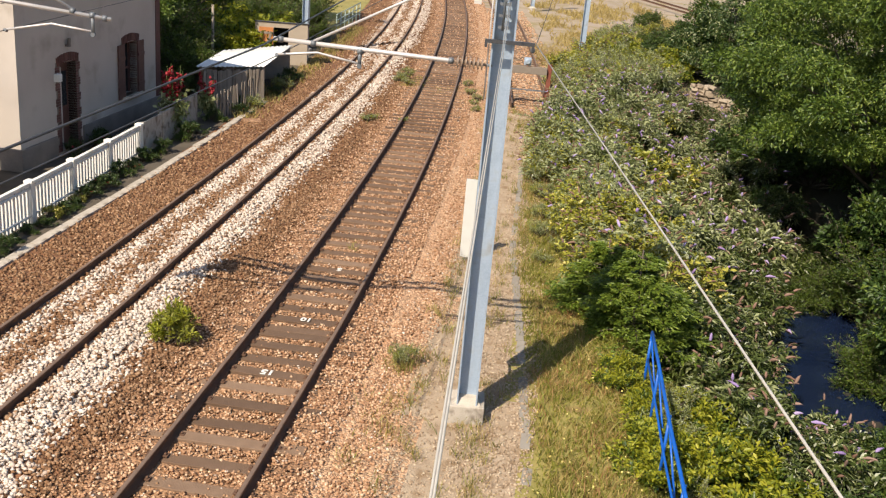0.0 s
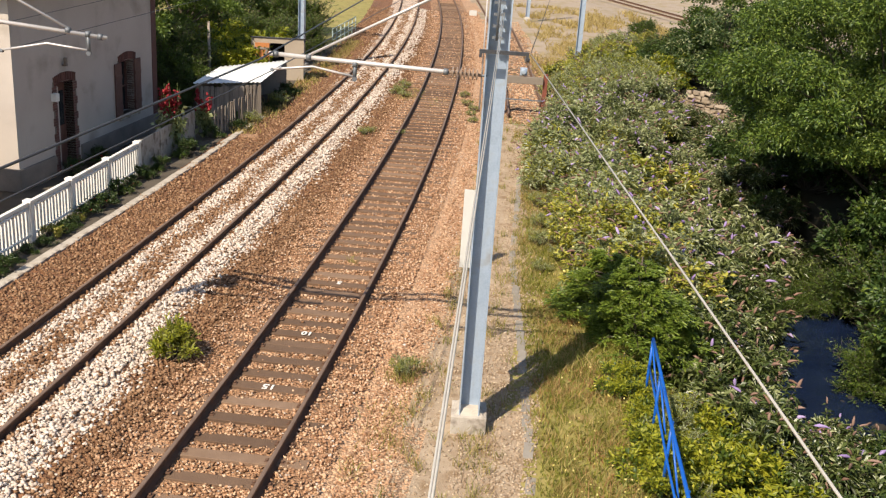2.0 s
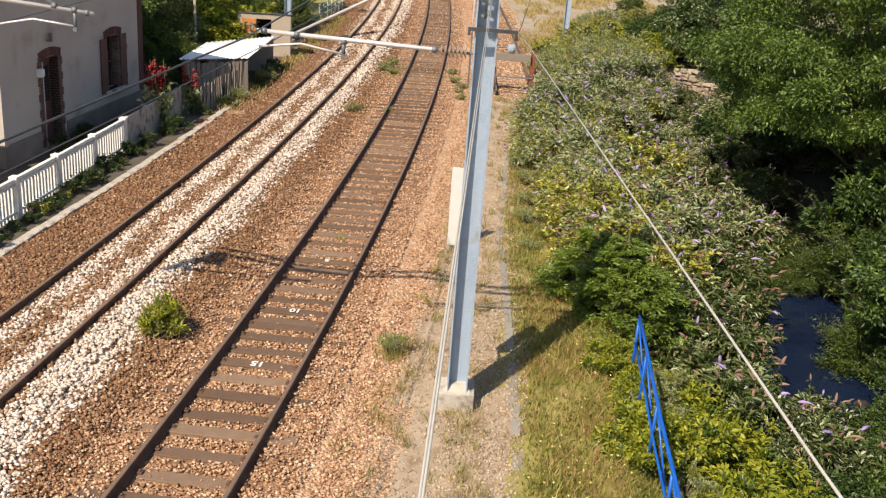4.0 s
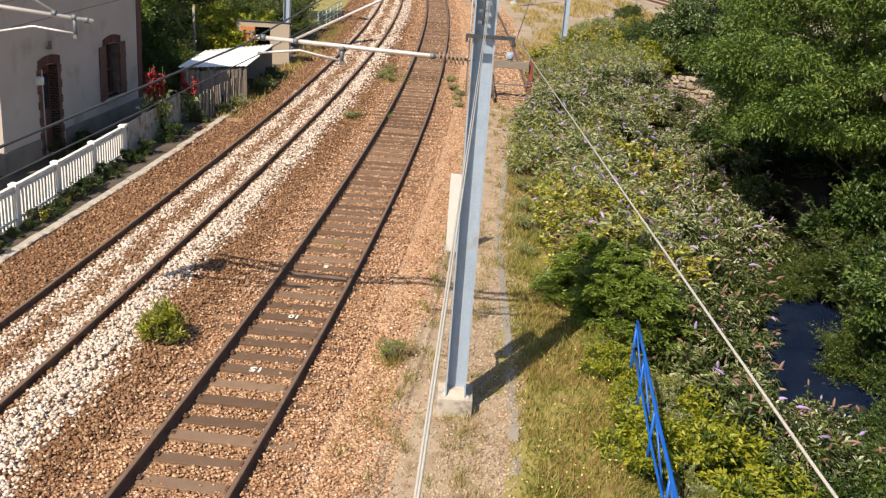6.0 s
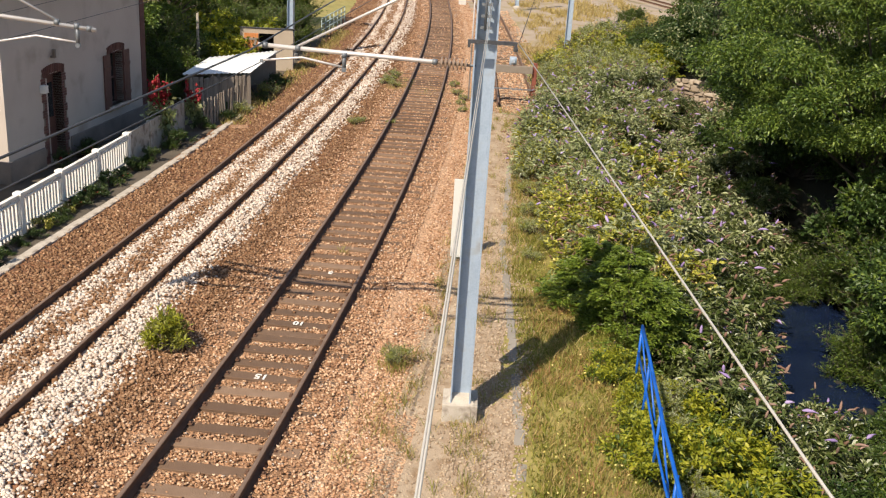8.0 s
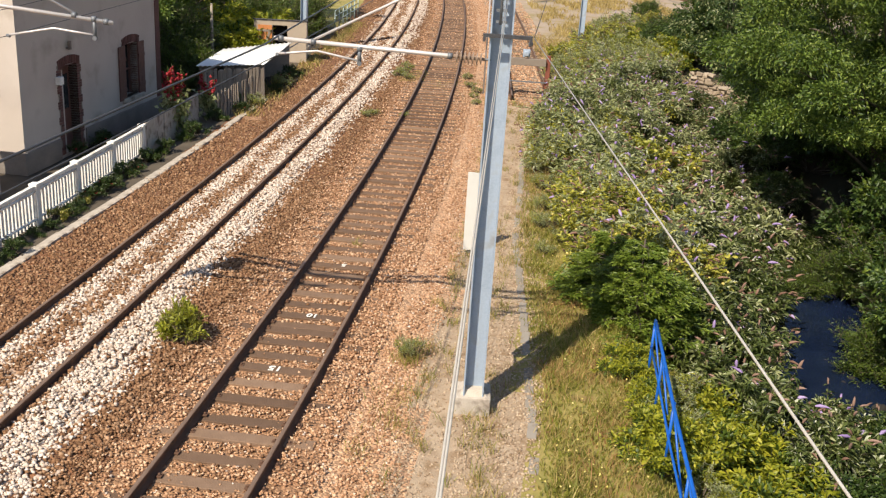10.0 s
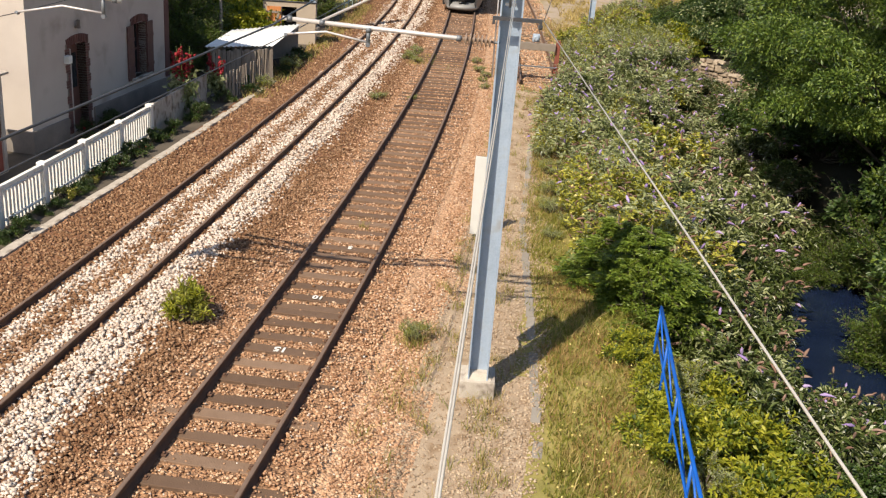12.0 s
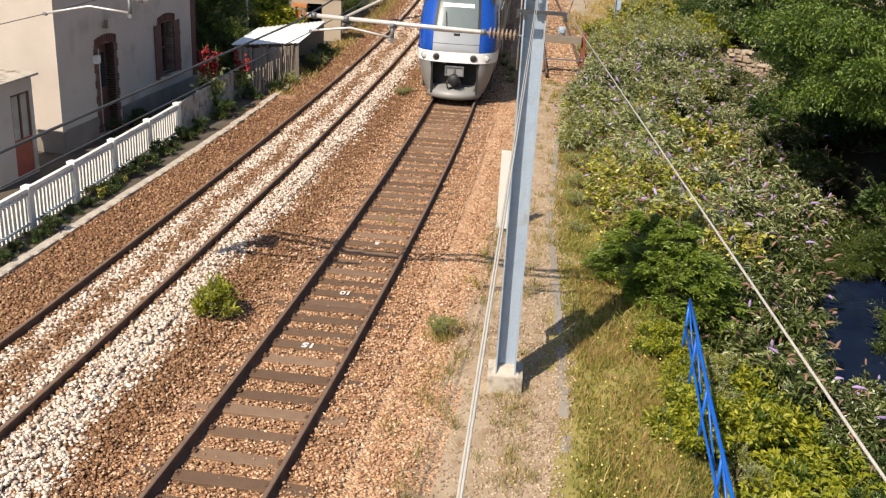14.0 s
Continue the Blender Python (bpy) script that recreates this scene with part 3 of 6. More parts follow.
wire("contact_wire", [(-8.4, 0.0, 5.5), (-6.3, 15.0, 5.45), (-4.6, 34, 5.5), (-3.2, 60, 5.5), (-4.5, 110, 5.5)], 0.006, "wire_dark", "thin dark contact wire over the side track")
wire("messenger_wire", [(-8.4, 0.0, 6.0), (-6.3, 15.0, 5.84), (-4.6, 34, 6.1), (-3.2, 60, 6.4), (-4.5, 110, 6.4)], 0.005, "wire_dark", "thin dark carrier wire over the side track")
wire("feeder_wire", [(1.6, -2.0, 6.0), (1.52, 2.94, 6.0), (1.46, 14.1, 6.0)], 0.0065, "cable", "pale feeder wire running to the mast bracket")
wire("feeder_wire", [(1.46, 14.1, 6.0), (4.2, 34, 6.2), (7.9, 53.0, 6.6)], 0.006, "wire_dark", "dark feeder wire between masts")
for dx in (-0.0065, 0.0065):
    wire("anchor_cable", [(-0.274 + dx * 0.5, -2.0, 5.769), (0.115 + dx * 0.8, 2.76, 6.0), (1.04 + dx * 1.6, 14.08, 6.55)], 0.0055, "cable", "pale stranded anchor cable tied to the mast")
far_mast = mast_object("overhead_mast", -6.27, 50.1, 9.0, 0.30, "galvanised steel line mast beside the cabin")
mast_object("overhead_mast", 7.9, 53.0, 9.0, 0.30, "galvanised steel line mast among shrubs by the siding", z0=-0.6)
mast_object("overhead_mast", 7.74, 81.0, 9.0, 0.30, "distant galvanised steel line mast in the yard")


# ---- trackside things ----
board = tagged(empty("trackside_board", pose(1.16, 21.8, -0.05, 0, 0, -12)), "tall blank white board standing beside the track", "board")
bm = bmesh.new()
box(bm, -0.13, -0.02, 0.08, 0.13, 0.02, 1.95, 0.006)
part("panel", bm, "panel_white", board)
bm = bmesh.new()
box(bm, -0.03, 0.02, 0.0, 0.03, 0.07, 1.7)
part("post", bm, "galvanised_dark", board)

duct = tagged(empty("cable_duct"), "row of worn grey concrete cable duct covers", "cable duct", kind="structure")


def cover_mesh():
    bm = bmesh.new()
    box(bm, -0.08, -0.24, -0.08, 0.08, 0.24, 0.02, 0.012)
    me = bpy.data.meshes.new("cover")
    bm.to_mesh(me)
    bm.free()
    me.materials.append(M["concrete_grey"])
    return me


COVER = cover_mesh()
random.seed(8)
for k in range(42):
    y = 10.2 + k * 0.5
    d = 4.6 - 0.9 * min(1, max(0, (y - 12) / 11))
    if k in (1, 2, 3, 4, 6, 12, 27, 30):
        continue
    ob = new("cover", COVER)
    ob.parent = duct
    s = slope_through(y)
    ob.matrix_basis = pose(x_through(y) + d, y, -0.055 + random.uniform(-0.02, 0.012), random.uniform(-1.5, 1.5), random.uniform(-2, 2), -math.degrees(math.atan(s)) + random.uniform(-2, 2))

stop = tagged(empty("buffer_stop", pose(4.25, 41.6, -0.05, 0, 0, -4)), "rusty red buffer stop with a weathered timber beam", "buffer stop")
for x in (-1.0, 0.72):
    bm = bmesh.new()
    box(bm, x - 0.09, -0.1, 0, x + 0.09, 0.1, 1.75, 0.01)
    part("post", bm, "rust_red", stop)
    bm = bmesh.new()
    tube(bm, [(x, 0.08, 1.5), (x, 1.6, 0.1)], 0.06, 8)
    part("brace", bm, "rust_red", stop)
bm = bmesh.new()
box(bm, -1.15, -0.24, 1.32, 0.62, -0.1, 1.62, 0.02)
part("beam", bm, "old_wood", stop, "weathered grey timber beam")
bm = bmesh.new()
box(bm, -1.1, -0.16, 0.62, 0.7, -0.12, 0.67)
part("tie_bar", bm, "galvanised_dark", stop)
bm = bmesh.new()
box(bm, -0.37, -0.25, 1.66, -0.07, -0.02, 1.98, 0.03)
disc_stack(bm, (-0.22, -0.25, 1.82), (-0.22, -0.35, 1.82), [(0, 0.12), (0.06, 0.12), (0.062, 0.09), (0.08, 0.09)], 14)
part("lamp_box", bm, "galvanised", stop, "grey lamp box with a round lens")
siding = tagged(empty("railway_track"), "short siding track with worn wooden sleepers", "railway track")


def x_siding(y):
    return 4.25 + 0.05 * (y - 41) - 0.0006 * (y - 41) ** 2


for off in (-0.75, 0.75):
    part("rail", rail_mesh(x_siding, off, 40.5, 110, -0.01), "rail", siding)
y = 40.9
while y < 75:
    ob = new("sleeper", SLEEPER)
    ob.parent = siding
    ob.matrix_basis = track_pose(x_siding, y, random.uniform(-0.05, -0.02))
    y += 0.6

yard = tagged(empty("railway_track"), "rusty yard track at the far side of the gravel", "railway track")
for off in (-0.75, 0.75):
    part("rail", rail_mesh(lambda v: 21.3 - 0.17 * (v - 100), off, 84, 150, -0.01), "rail", yard)
bm = bmesh.new()
box(bm, -0.3, -0.2, -0.1, 0.3, 0.2, 0.35, 0.03, pose(3.5, 83.5, 0))
tagged(part("white_marker_box", bm, "panel_white"), "small white marker box beside the far track", "marker box")
bm = bmesh.new()
box(bm, -0.3, -0.22, -0.08, 0.3, 0.22, 0.05, 0.02, pose(-6.0, 34.1, 0, 3, 2, 20))
tagged(part("flat_stone", bm, "ground_tan"), "flat reddish stone slab lying on the ballast", "stone slab")

# ---- station house ----
house = tagged(empty("station_house", pose(-10.7, 26.0, -0.05, 0, 0, 90 - 9.27)), "old rendered station house with brick-trimmed openings", "house")
HL, HW, HH = 8.7, 8.0, 5.2


def wall_with_holes(bm, length, height, thick, holes):
    """A wall along x, its face at y=0 and thickness to +y, with rectangular holes (x0, z0, x1, z1)."""
    xs = sorted({0, length, *[h[0] for h in holes], *[h[2] for h in holes]})
    zs = sorted({0, height, *[h[1] for h in holes], *[h[3] for h in holes]})
    grid = {(x, z): bm.verts.new((x, 0, z)) for x in xs for z in zs}
    made = []
    for x0, x1 in zip(xs, xs[1:]):
        for z0, z1 in zip(zs, zs[1:]):
            cx, cz = (x0 + x1) / 2, (z0 + z1) / 2
            if not any(h[0] < cx < h[2] and h[1] < cz < h[3] for h in holes):
                made.append(bm.faces.new((grid[x0, z0], grid[x1, z0], grid[x1, z1], grid[x0, z1])))
    back = bmesh.ops.extrude_face_region(bm, geom=made, use_keep_orig=True)["geom"]
    bmesh.ops.translate(bm, vec=(0, thick, 0), verts=[g for g in back if isinstance(g, bmesh.types.BMVert)])
    return bm


DOOR = (2.1, 0.1, 3.0, 2.62)
WIN = (6.05, 1.02, 6.95, 2.72)
bm = bmesh.new()
wall_with_holes(bm, HL, HH, 0.45, [DOOR, WIN])
part("front_wall", bm, "render_wall", house)
bm = bmesh.new()
box(bm, 0.003, 0.45, 0, 0.45, HW, HH)
part("end_wall", bm, "render_wall", house)
bm = bmesh.new()
box(bm, HL - 0.45, 0.45, 0, HL - 0.003, HW, HH)
part("end_wall", bm, "render_wall", house)
bm = bmesh.new()
box(bm, 0.45, HW - 0.45, 0, HL - 0.45, HW - 0.003, HH)
part("back_wall", bm, "render_wall", house)
bm = bmesh.new()
vs = [bm.verts.new(p) for p in ((-0.4, -0.4, HH), (HL + 0.4, -0.4, HH), (HL + 0.4, HW + 0.4, HH), (-0.4, HW + 0.4, HH), (-0.4, HW / 2, HH + 1.7), (HL + 0.4, HW / 2, HH + 1.7))]
for idx in ((0, 1, 5, 4), (2, 3, 4, 5), (0, 4, 3), (1, 2, 5), (3, 2, 1, 0)):
    bm.faces.new([vs[i] for i in idx])
part("roof", bm, "slate", house, "grey slate pitched roof")
bm = bmesh.new()
box(bm, -0.05, -0.06, 0, DOOR[0] - 0.3, 0, 0.62, 0.015)
box(bm, DOOR[2] + 0.3, -0.06, 0, HL + 0.05, 0, 0.62, 0.015)
box(bm, -0.06, -0.06, 0, 0, HW, 0.62, 0.015)
part("plinth", bm, "plinth", house, "dark stained plinth")
# near-black box in place of the unlit rooms
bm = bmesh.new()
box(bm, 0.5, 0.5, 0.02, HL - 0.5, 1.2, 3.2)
part("interior", bm, "unlit_inside", house)


def brick_mesh(w, d, h):
    bm = bmesh.new()
    box(bm, -w / 2, -d / 2, -h / 2, w / 2, d / 2, h / 2, 0.006)
    me = bpy.data.meshes.new("brick")
    bm.to_mesh(me)
    bm.free()
    me.materials.append(M["brick"])
    return me


BRICK_LONG = brick_mesh(0.24, 0.40, 0.062)
BRICK_SHORT = brick_mesh(0.13, 0.40, 0.062)
BRICK_ARCH = brick_mesh(0.062, 0.42, 0.24)


def brick_surround(x0, z0, x1, z1, name):
    """Quoined brick jambs and a segmental arch round an opening, each brick apart."""
    sur = empty(name)
    sur.parent = house
    bm = bmesh.new()
    box(bm, x0 - 0.2, -0.005, z0, x0, 0.42, z1 + 0.05)
    box(bm, x1, -0.005, z0, x1 + 0.2, 0.42, z1 + 0.05)
    part("mortar", bm, "mortar", sur)
    n = int((z1 - z0) / 0.074)
    for side, xx in ((-1, x0), (1, x1)):
        for k in range(n):
            long = (k // 3) % 2 == 0
            ob = new("brick", BRICK_LONG if long else BRICK_SHORT)
            ob.parent = sur
            ob.location = (xx + side * (0.12 if long else 0.065), 0.185, z0 + 0.037 + k * 0.074)
    w = x1 - x0
    m = 13
    for k in range(m):
        f = (k + 0.5) / m * 2 - 1
        ob = new("brick", BRICK_ARCH)
        ob.parent = sur
        ob.rotation_euler = (0, f * 0.25, 0)
        ob.location = ((x0 + x1) / 2 + f * (w / 2 + 0.16), 0.18, z1 + 0.15 - 0.10 * f * f)
    bm = bmesh.new()
    box(bm, x0 - 0.02, 0.0, z1 - 0.02, x1 + 0.02, 0.40, z1 + 0.10)
    part("lintel", bm, "brick", sur)
    return sur


brick_surround(*DOOR, "door_surround")
brick_surround(*WIN, "window_surround")
door = empty("door")
door.parent = house
bm = bmesh.new()
box(bm, DOOR[0], 0.26, DOOR[1], DOOR[2], 0.31, DOOR[3])
part("door_leaf", bm, "shutter", door)
bm = bmesh.new()
box(bm, DOOR[0] + 0.12, 0.24, 1.3, DOOR[2] - 0.12, 0.26, 2.3)
part("door_pane", bm, "glass", door)
bm = bmesh.new()
box(bm, DOOR[0] + 0.02, 0.06, 0.1, DOOR[0] + 0.2, 0.12, 2.5, 0.01)
part("pale_jamb", bm, "render_wall", door)
win = empty("window")
win.parent = house
bm = bmesh.new()
box(bm, WIN[0], 0.3, WIN[1], WIN[2], 0.32, WIN[3])
part("pane", bm, "glass", win)
bm = bmesh.new()
for x in (WIN[0], (WIN[0] + WIN[2]) / 2 - 0.03, WIN[2] - 0.06):
    box(bm, x, 0.24, WIN[1], x + 0.06, 0.3, WIN[3])
box(bm, WIN[0] + 0.06, 0.25, 1.8, WIN[2] - 0.06, 0.29, 1.85)
part("window_frame", bm, "shutter", win)
for side, x in ((-1, WIN[0] - 0.46), (1, WIN[2] + 0.02)):
    sh = bmesh.new()
    for k in range(4):
        box(sh, x + k * 0.11, -0.05, WIN[1] - 0.05, x + k * 0.11 + 0.105, -0.012, WIN[3] - 0.03, 0.004)
    box(sh, x, -0.07, 1.25, x + 0.43, -0.05, 1.36)
    box(sh, x, -0.07, 2.2, x + 0.43, -0.05, 2.31)
    part("shutter", sh, "shutter", win, "faded brown plank shutter folded open")
bm = bmesh.new()
box(bm, WIN[0] - 0.25, -0.1, WIN[1] - 0.16, WIN[2] + 0.25, 0.2, WIN[1] - 0.0, 0.015)
part("window_sill", bm, "concrete", win)
bm = bmesh.new()
box(bm, HL - 0.32, -0.02, 0.62, HL + 0.02, 0.0, HH)
part("corner_bricks", bm, "brick", house, "dark brick corner strip")
bm = bmesh.new()
box(bm, 2.46, -0.14, 3.06, 2.56, 0.0, 3.12, 0.008)
box(bm, 2.47, -0.14, 3.12, 2.55, -0.06, 3.3, 0.008)
part("wall_bracket", bm, "mortar", house, "rusty wall bracket over the door")
lamp = empty("wall_lamp")
lamp.parent = house
bm = bmesh.new()
box(bm, 1.78, -0.16, 2.16, 1.98, 0.0, 2.38, 0.02)
part("lamp_box", bm, "white_paint", lamp, "white outdoor lamp box")

annex = tagged(empty("outhouse", pose(-11.02, 22.4, -0.05, 0, 0, 90 - 9.27)), "small pale outhouse with a half-glazed red door", "outhouse")
bm = bmesh.new()
wall_with_holes(bm, 1.95, 2.5, 0.15, [(1.02, 0.02, 1.82, 2.15)])
box(bm, 0, 0.15, 0, 0.15, 1.6, 2.5)
box(bm, 1.8, 0.15, 0, 1.95, 1.6, 2.5)
box(bm, 0.15, 1.45, 0, 1.8, 1.6, 2.5)
part("wall", bm, "render_wall", annex)
bm = bmesh.new()
box(bm, -0.12, -0.15, 2.5, 2.06, 1.7, 2.56, 0.01)
part("roof", bm, "concrete", annex)
bm = bmesh.new()
box(bm, 1.02, 0.05, 0.02, 1.82, 0.09, 1.0)
part("door_panel", bm, "red_door", annex, "red lower door panel")
bm = bmesh.new()
box(bm, 1.02, 0.06, 1.0, 1.82, 0.08, 2.15)
part("door_pane", bm, "net_curtain", annex, "glazing with pale net curtains")
bm = bmesh.new()
for x in (1.02, 1.39, 1.76):
    box(bm, x, 0.03, 1.0, x + 0.06, 0.06, 2.15)
box(bm, 1.08, 0.032, 2.09, 1.76, 0.06, 2.15)
part("door_frame", bm, "shutter", annex)


# ---- garden fence ----
def fence_line(y):
    return x_through(y) - 7.5


fence = tagged(empty("garden_fence"), "white concrete picket garden fence with square posts", "fence")


def post_mesh():
    bm = bmesh.new()
    box(bm, -0.08, -0.08, 0, 0.08, 0.08, 1.0, 0.01)
    box(bm, -0.105, -0.105, 0.97, 0.105, 0.105, 1.04, 0.015)
    me = bpy.data.meshes.new("post")
    bm.to_mesh(me)
    bm.free()
    me.materials.append(M["white_paint"])
    return me


def picket_mesh():
    bm = bmesh.new()
    box(bm, -0.02, -0.036, 0.05, 0.02, 0.036, 0.92, 0.006)
    me = bpy.data.meshes.new("picket")
    bm.to_mesh(me)
    bm.free()
    me.materials.append(M["white_paint"])
    return me


POST, PICKET = post_mesh(), picket_mesh()
posts_y = [11.9, 13.95, 16.0, 18.1, 20.15, 22.12, 24.2, 26.38, 28.5]
random.seed(21)
for a, b in zip(posts_y, posts_y[1:] + [None]):
    ob = new("post", POST)
    ob.parent = fence
    ob.matrix_basis = pose(fence_line(a), a, -0.08, 0, 0, -8)
    if b is None:
        break
    n = 13
    for k in range(1, n):
        y = a + (b - a) * k / n
        ob = new("picket", PICKET)
        ob.parent = fence
        ob.matrix_basis = pose(fence_line(y), y, -0.08 + random.uniform(-0.01, 0.01), random.uniform(-1, 1), 0, -8)
    bm = bmesh.new()
    for z in (0.2, 0.86):
        tube(bm, [(fence_line(a) + 0.03, a + 0.1, z - 0.08), (fence_line(b) + 0.03, b - 0.1, z - 0.08)], 0.035, 4)
    part("rail", bm, "white_paint", fence)
    bm = bmesh.new()
    ang = -math.degrees(math.atan2(fence_line(b) - fence_line(a), b - a))
    ln = math.hypot(b - a, fence_line(b) - fence_line(a))
    box(bm, -0.05, 0.1, 0.84, 0.05, ln - 0.1, 0.92, 0.01, pose(fence_line(a), a, 0, 0, 0, ang))
    part("coping", bm, "white_paint", fence)

slab_fence = tagged(empty("slab_fence"), "stained concrete slab garden fence with low posts", "fence")
slab_y = [28.7, 30.3, 32.0, 33.7]
for a, b in zip(slab_y, slab_y[1:]):
    ang = -math.degrees(math.atan2(fence_line(b) - fence_line(a), b - a))
    ln = math.hypot(b - a, fence_line(b) - fence_line(a))
    m = pose(fence_line(a), a, -0.08, 0, 0, ang)
    bm = bmesh.new()
    box(bm, -0.03, 0.09, 0.0, 0.03, ln - 0.09, 1.0, 0.008, m)
    part("slab", bm, "concrete", slab_fence)
    bm = bmesh.new()
    box(bm, -0.07, -0.07, 0.0, 0.07, 0.07, 1.03, 0.012, m)
    part("post", bm, "concrete", slab_fence)

kerb = tagged(empty("kerb"), "pale concrete kerb stones along the flower bed", "kerb", kind="structure")
KERB = bmesh.new()
box(KERB, -0.16, -0.47, -0.1, 0.075, 0.47, 0.05, 0.012)
km = bpy.data.meshes.new("kerb_stone")
KERB.to_mesh(km)
KERB.free()
km.materials.append(M["concrete"])
for k in range(29):
    y = 10.5 + k * 0.96
    d = -6.7 + 0.3 * min(1, max(0, (y - 19) / 9)) + 0.2 * max(0, min(1, (y - 28) / 9))
    ob = new("kerb_stone", km)
    ob.parent = kerb
    ob.matrix_basis = pose(x_through(y) + d, y, -0.045 - 0.03 * random.random(), random.uniform(-1, 1), random.uniform(-3, 3), -8 + random.uniform(-1.5, 1.5))

# ---- shed, paling and cabin ----
shed = tagged(empty("garden_shed"), "low garden shed with a white corrugated roof", "shed")
C = [Vector(p) for p in ((-8.58, 36.9, 1.25), (-6.25, 38.1, 1.25), (-6.0, 43.9, 1.28), (-8.38, 41.0, 1.28))]
rv, rf = [], []
nn = 33
for i in range(2):
    for k in range(nn):
        f = k / (nn - 1)
        p = (C[0].lerp(C[1], f) if i == 0 else C[3].lerp(C[2], f))
        dz = 0.018 * math.cos(k * math.pi)
        rv += [(p.x, p.y, p.z + dz), (p.x, p.y, p.z + dz - 0.02)]
for k in range(nn - 1):
    a, b, c, d = 2 * k, 2 * k + 2, 2 * nn + 2 * k + 2, 2 * nn + 2 * k
    rf += [(a, b, c, d), (a + 1, d + 1, c + 1, b + 1), (a, a + 1, b + 1, b), (d, c, c + 1, d + 1)]
part("roof", mesh_of("roof", rv, rf, "sheet_roof"), "sheet_roof", shed, "white corrugated sheet roof")
bm = bmesh.new()
for a, b in ((2, 3), (3, 0)):
    p, q = C[a].lerp(sum(C, Vector()) / 4, 0.06), C[b].lerp(sum(C, Vector()) / 4, 0.06)
    w = (q - p)
    ang = math.degrees(math.atan2(w.y, w.x))
    box(bm, 0.04, -0.03, -0.1, w.xy.length - 0.04, 0.03, 1.2, 0, pose(p.x, p.y, 0, 0, 0, ang))
part("wall", bm, "old_wood", shed)
for p in (C[0].lerp(C[2], 0.04), C[1].lerp(C[3], 0.04), C[0].lerp(C[1], 0.5).lerp(C[2], 0.02)):
    bm = bmesh.new()
    box(bm, p.x - 0.05, p.y - 0.05, -0.15, p.x + 0.05, p.y + 0.05, 1.22)
    part("post", bm, "old_wood", shed)
# near-black sheet added for the darkness under the shed roof
bm = bmesh.new()
box(bm, 0, 0.02, -0.1, (C[1] - C[0]).xy.length - 0.3, 0.06, 0.9, 0, pose(C[0].x + 0.12, C[0].y + 0.6, 0, 0, 0, 26))
part("shade_backing", bm, "unlit_inside", shed)
paling = tagged(empty("wooden_paling"), "old grey wooden paling fence with uneven pales", "fence")
PALE = bmesh.new()
box(PALE, -0.015, -0.045, 0, 0.015, 0.045, 1.25, 0.004)
pm = bpy.data.meshes.new("pale")
PALE.to_mesh(pm)
PALE.free()
pm.materials.append(M["old_wood"])
for k in range(30):
    f = k / 29
    ob = new("pale", pm)
    ob.parent = paling
    ob.matrix_basis = pose(-8.35 + 2.1 * f, 36.72 + 1.1 * f, -0.08 + random.uniform(-0.05, 0.03), random.uniform(-2, 2), random.uniform(-2, 2), -62)
for k in range(16):
    f = k / 15
    ob = new("pale", pm)
    ob.parent = paling
    ob.matrix_basis = pose(-7.2 + 0.75 * f, 34.0 + 3.4 * f, -0.3 + random.uniform(-0.1, 0.06), random.uniform(-4, 4), random.uniform(-3, 3), -12)
cabin = tagged(empty("small_cabin", pose(-8.12, 46.5, -0.45, 0, 0, 4)), "small beige cabin with an open orange plank door", "cabin")
bm = bmesh.new()
wall_with_holes(bm, 2.4, 2.28, 0.15, [(0.85, 0.05, 1.52, 2.06)])
box(bm, 0, 0.15, 0, 0.15, 1.2, 2.03)
box(bm, 2.25, 0.15, 0, 2.4, 1.2, 2.03)
box(bm, 0.15, 1.05, 0, 2.25, 1.2, 2.03)
part("wall", bm, "cabin_wall", cabin)
bm = bmesh.new()
box(bm, -0.05, -0.05, 0.0, 2.45, 1.3, 0.04, 0.01, pose(0, 0, 2.295, -10.5, 0, 0))
part("roof", bm, "slate", cabin)
# near-black sheet in place of the cabin's unlit inside
bm = bmesh.new()
box(bm, 0.16, 0.85, 0.05, 2.24, 0.95, 2.0)
part("interior", bm, "unlit_inside", cabin)
dr = empty("door")
dr.parent = cabin
bm = bmesh.new()
for k in range(5):
    box(bm, 0.18 + k * 0.13, -0.05, 0.05, 0.305 + k * 0.13, -0.02, 2.06, 0.004)
part("planks", bm, "orange_wood", dr, "orange stained planks")
bm = bmesh.new()
box(bm, 0.2, -0.075, 0.3, 0.82, -0.05, 0.4)
box(bm, 0.2, -0.075, 1.76, 0.82, -0.05, 1.86)
box(bm, -0.05, -0.075, 0, 0.05, -0.05, 1.55, 0, pose(0.25, 0, 0.4, 0, 19, 0))
part("brace", bm, "old_wood", dr)
garden_post = tagged(empty("garden_post", pose(-9.35, 43.2, -0.1)), "weathered grey wooden post in the garden", "post")
bm = bmesh.new()
tube(bm, [(0, 0, 0), (0.01, 0, 1.4), (0, 0.01, 2.9)], [0.07, 0.065, 0.055], 8)
part("pole", bm, "old_wood", garden_post)
ramp = tagged(empty("railing"), "pale green steel railing beside the line", "railing")
for k in range(7):
    bm = bmesh.new()
    y = 58 + k * 1.25
    tube(bm, [(-5.5 + 0.1 * (y - 58), y, -0.2), (-5.5 + 0.1 * (y - 58), y, 1.1)], 0.035, 6)
    part("post", bm, "green_paint", ramp)
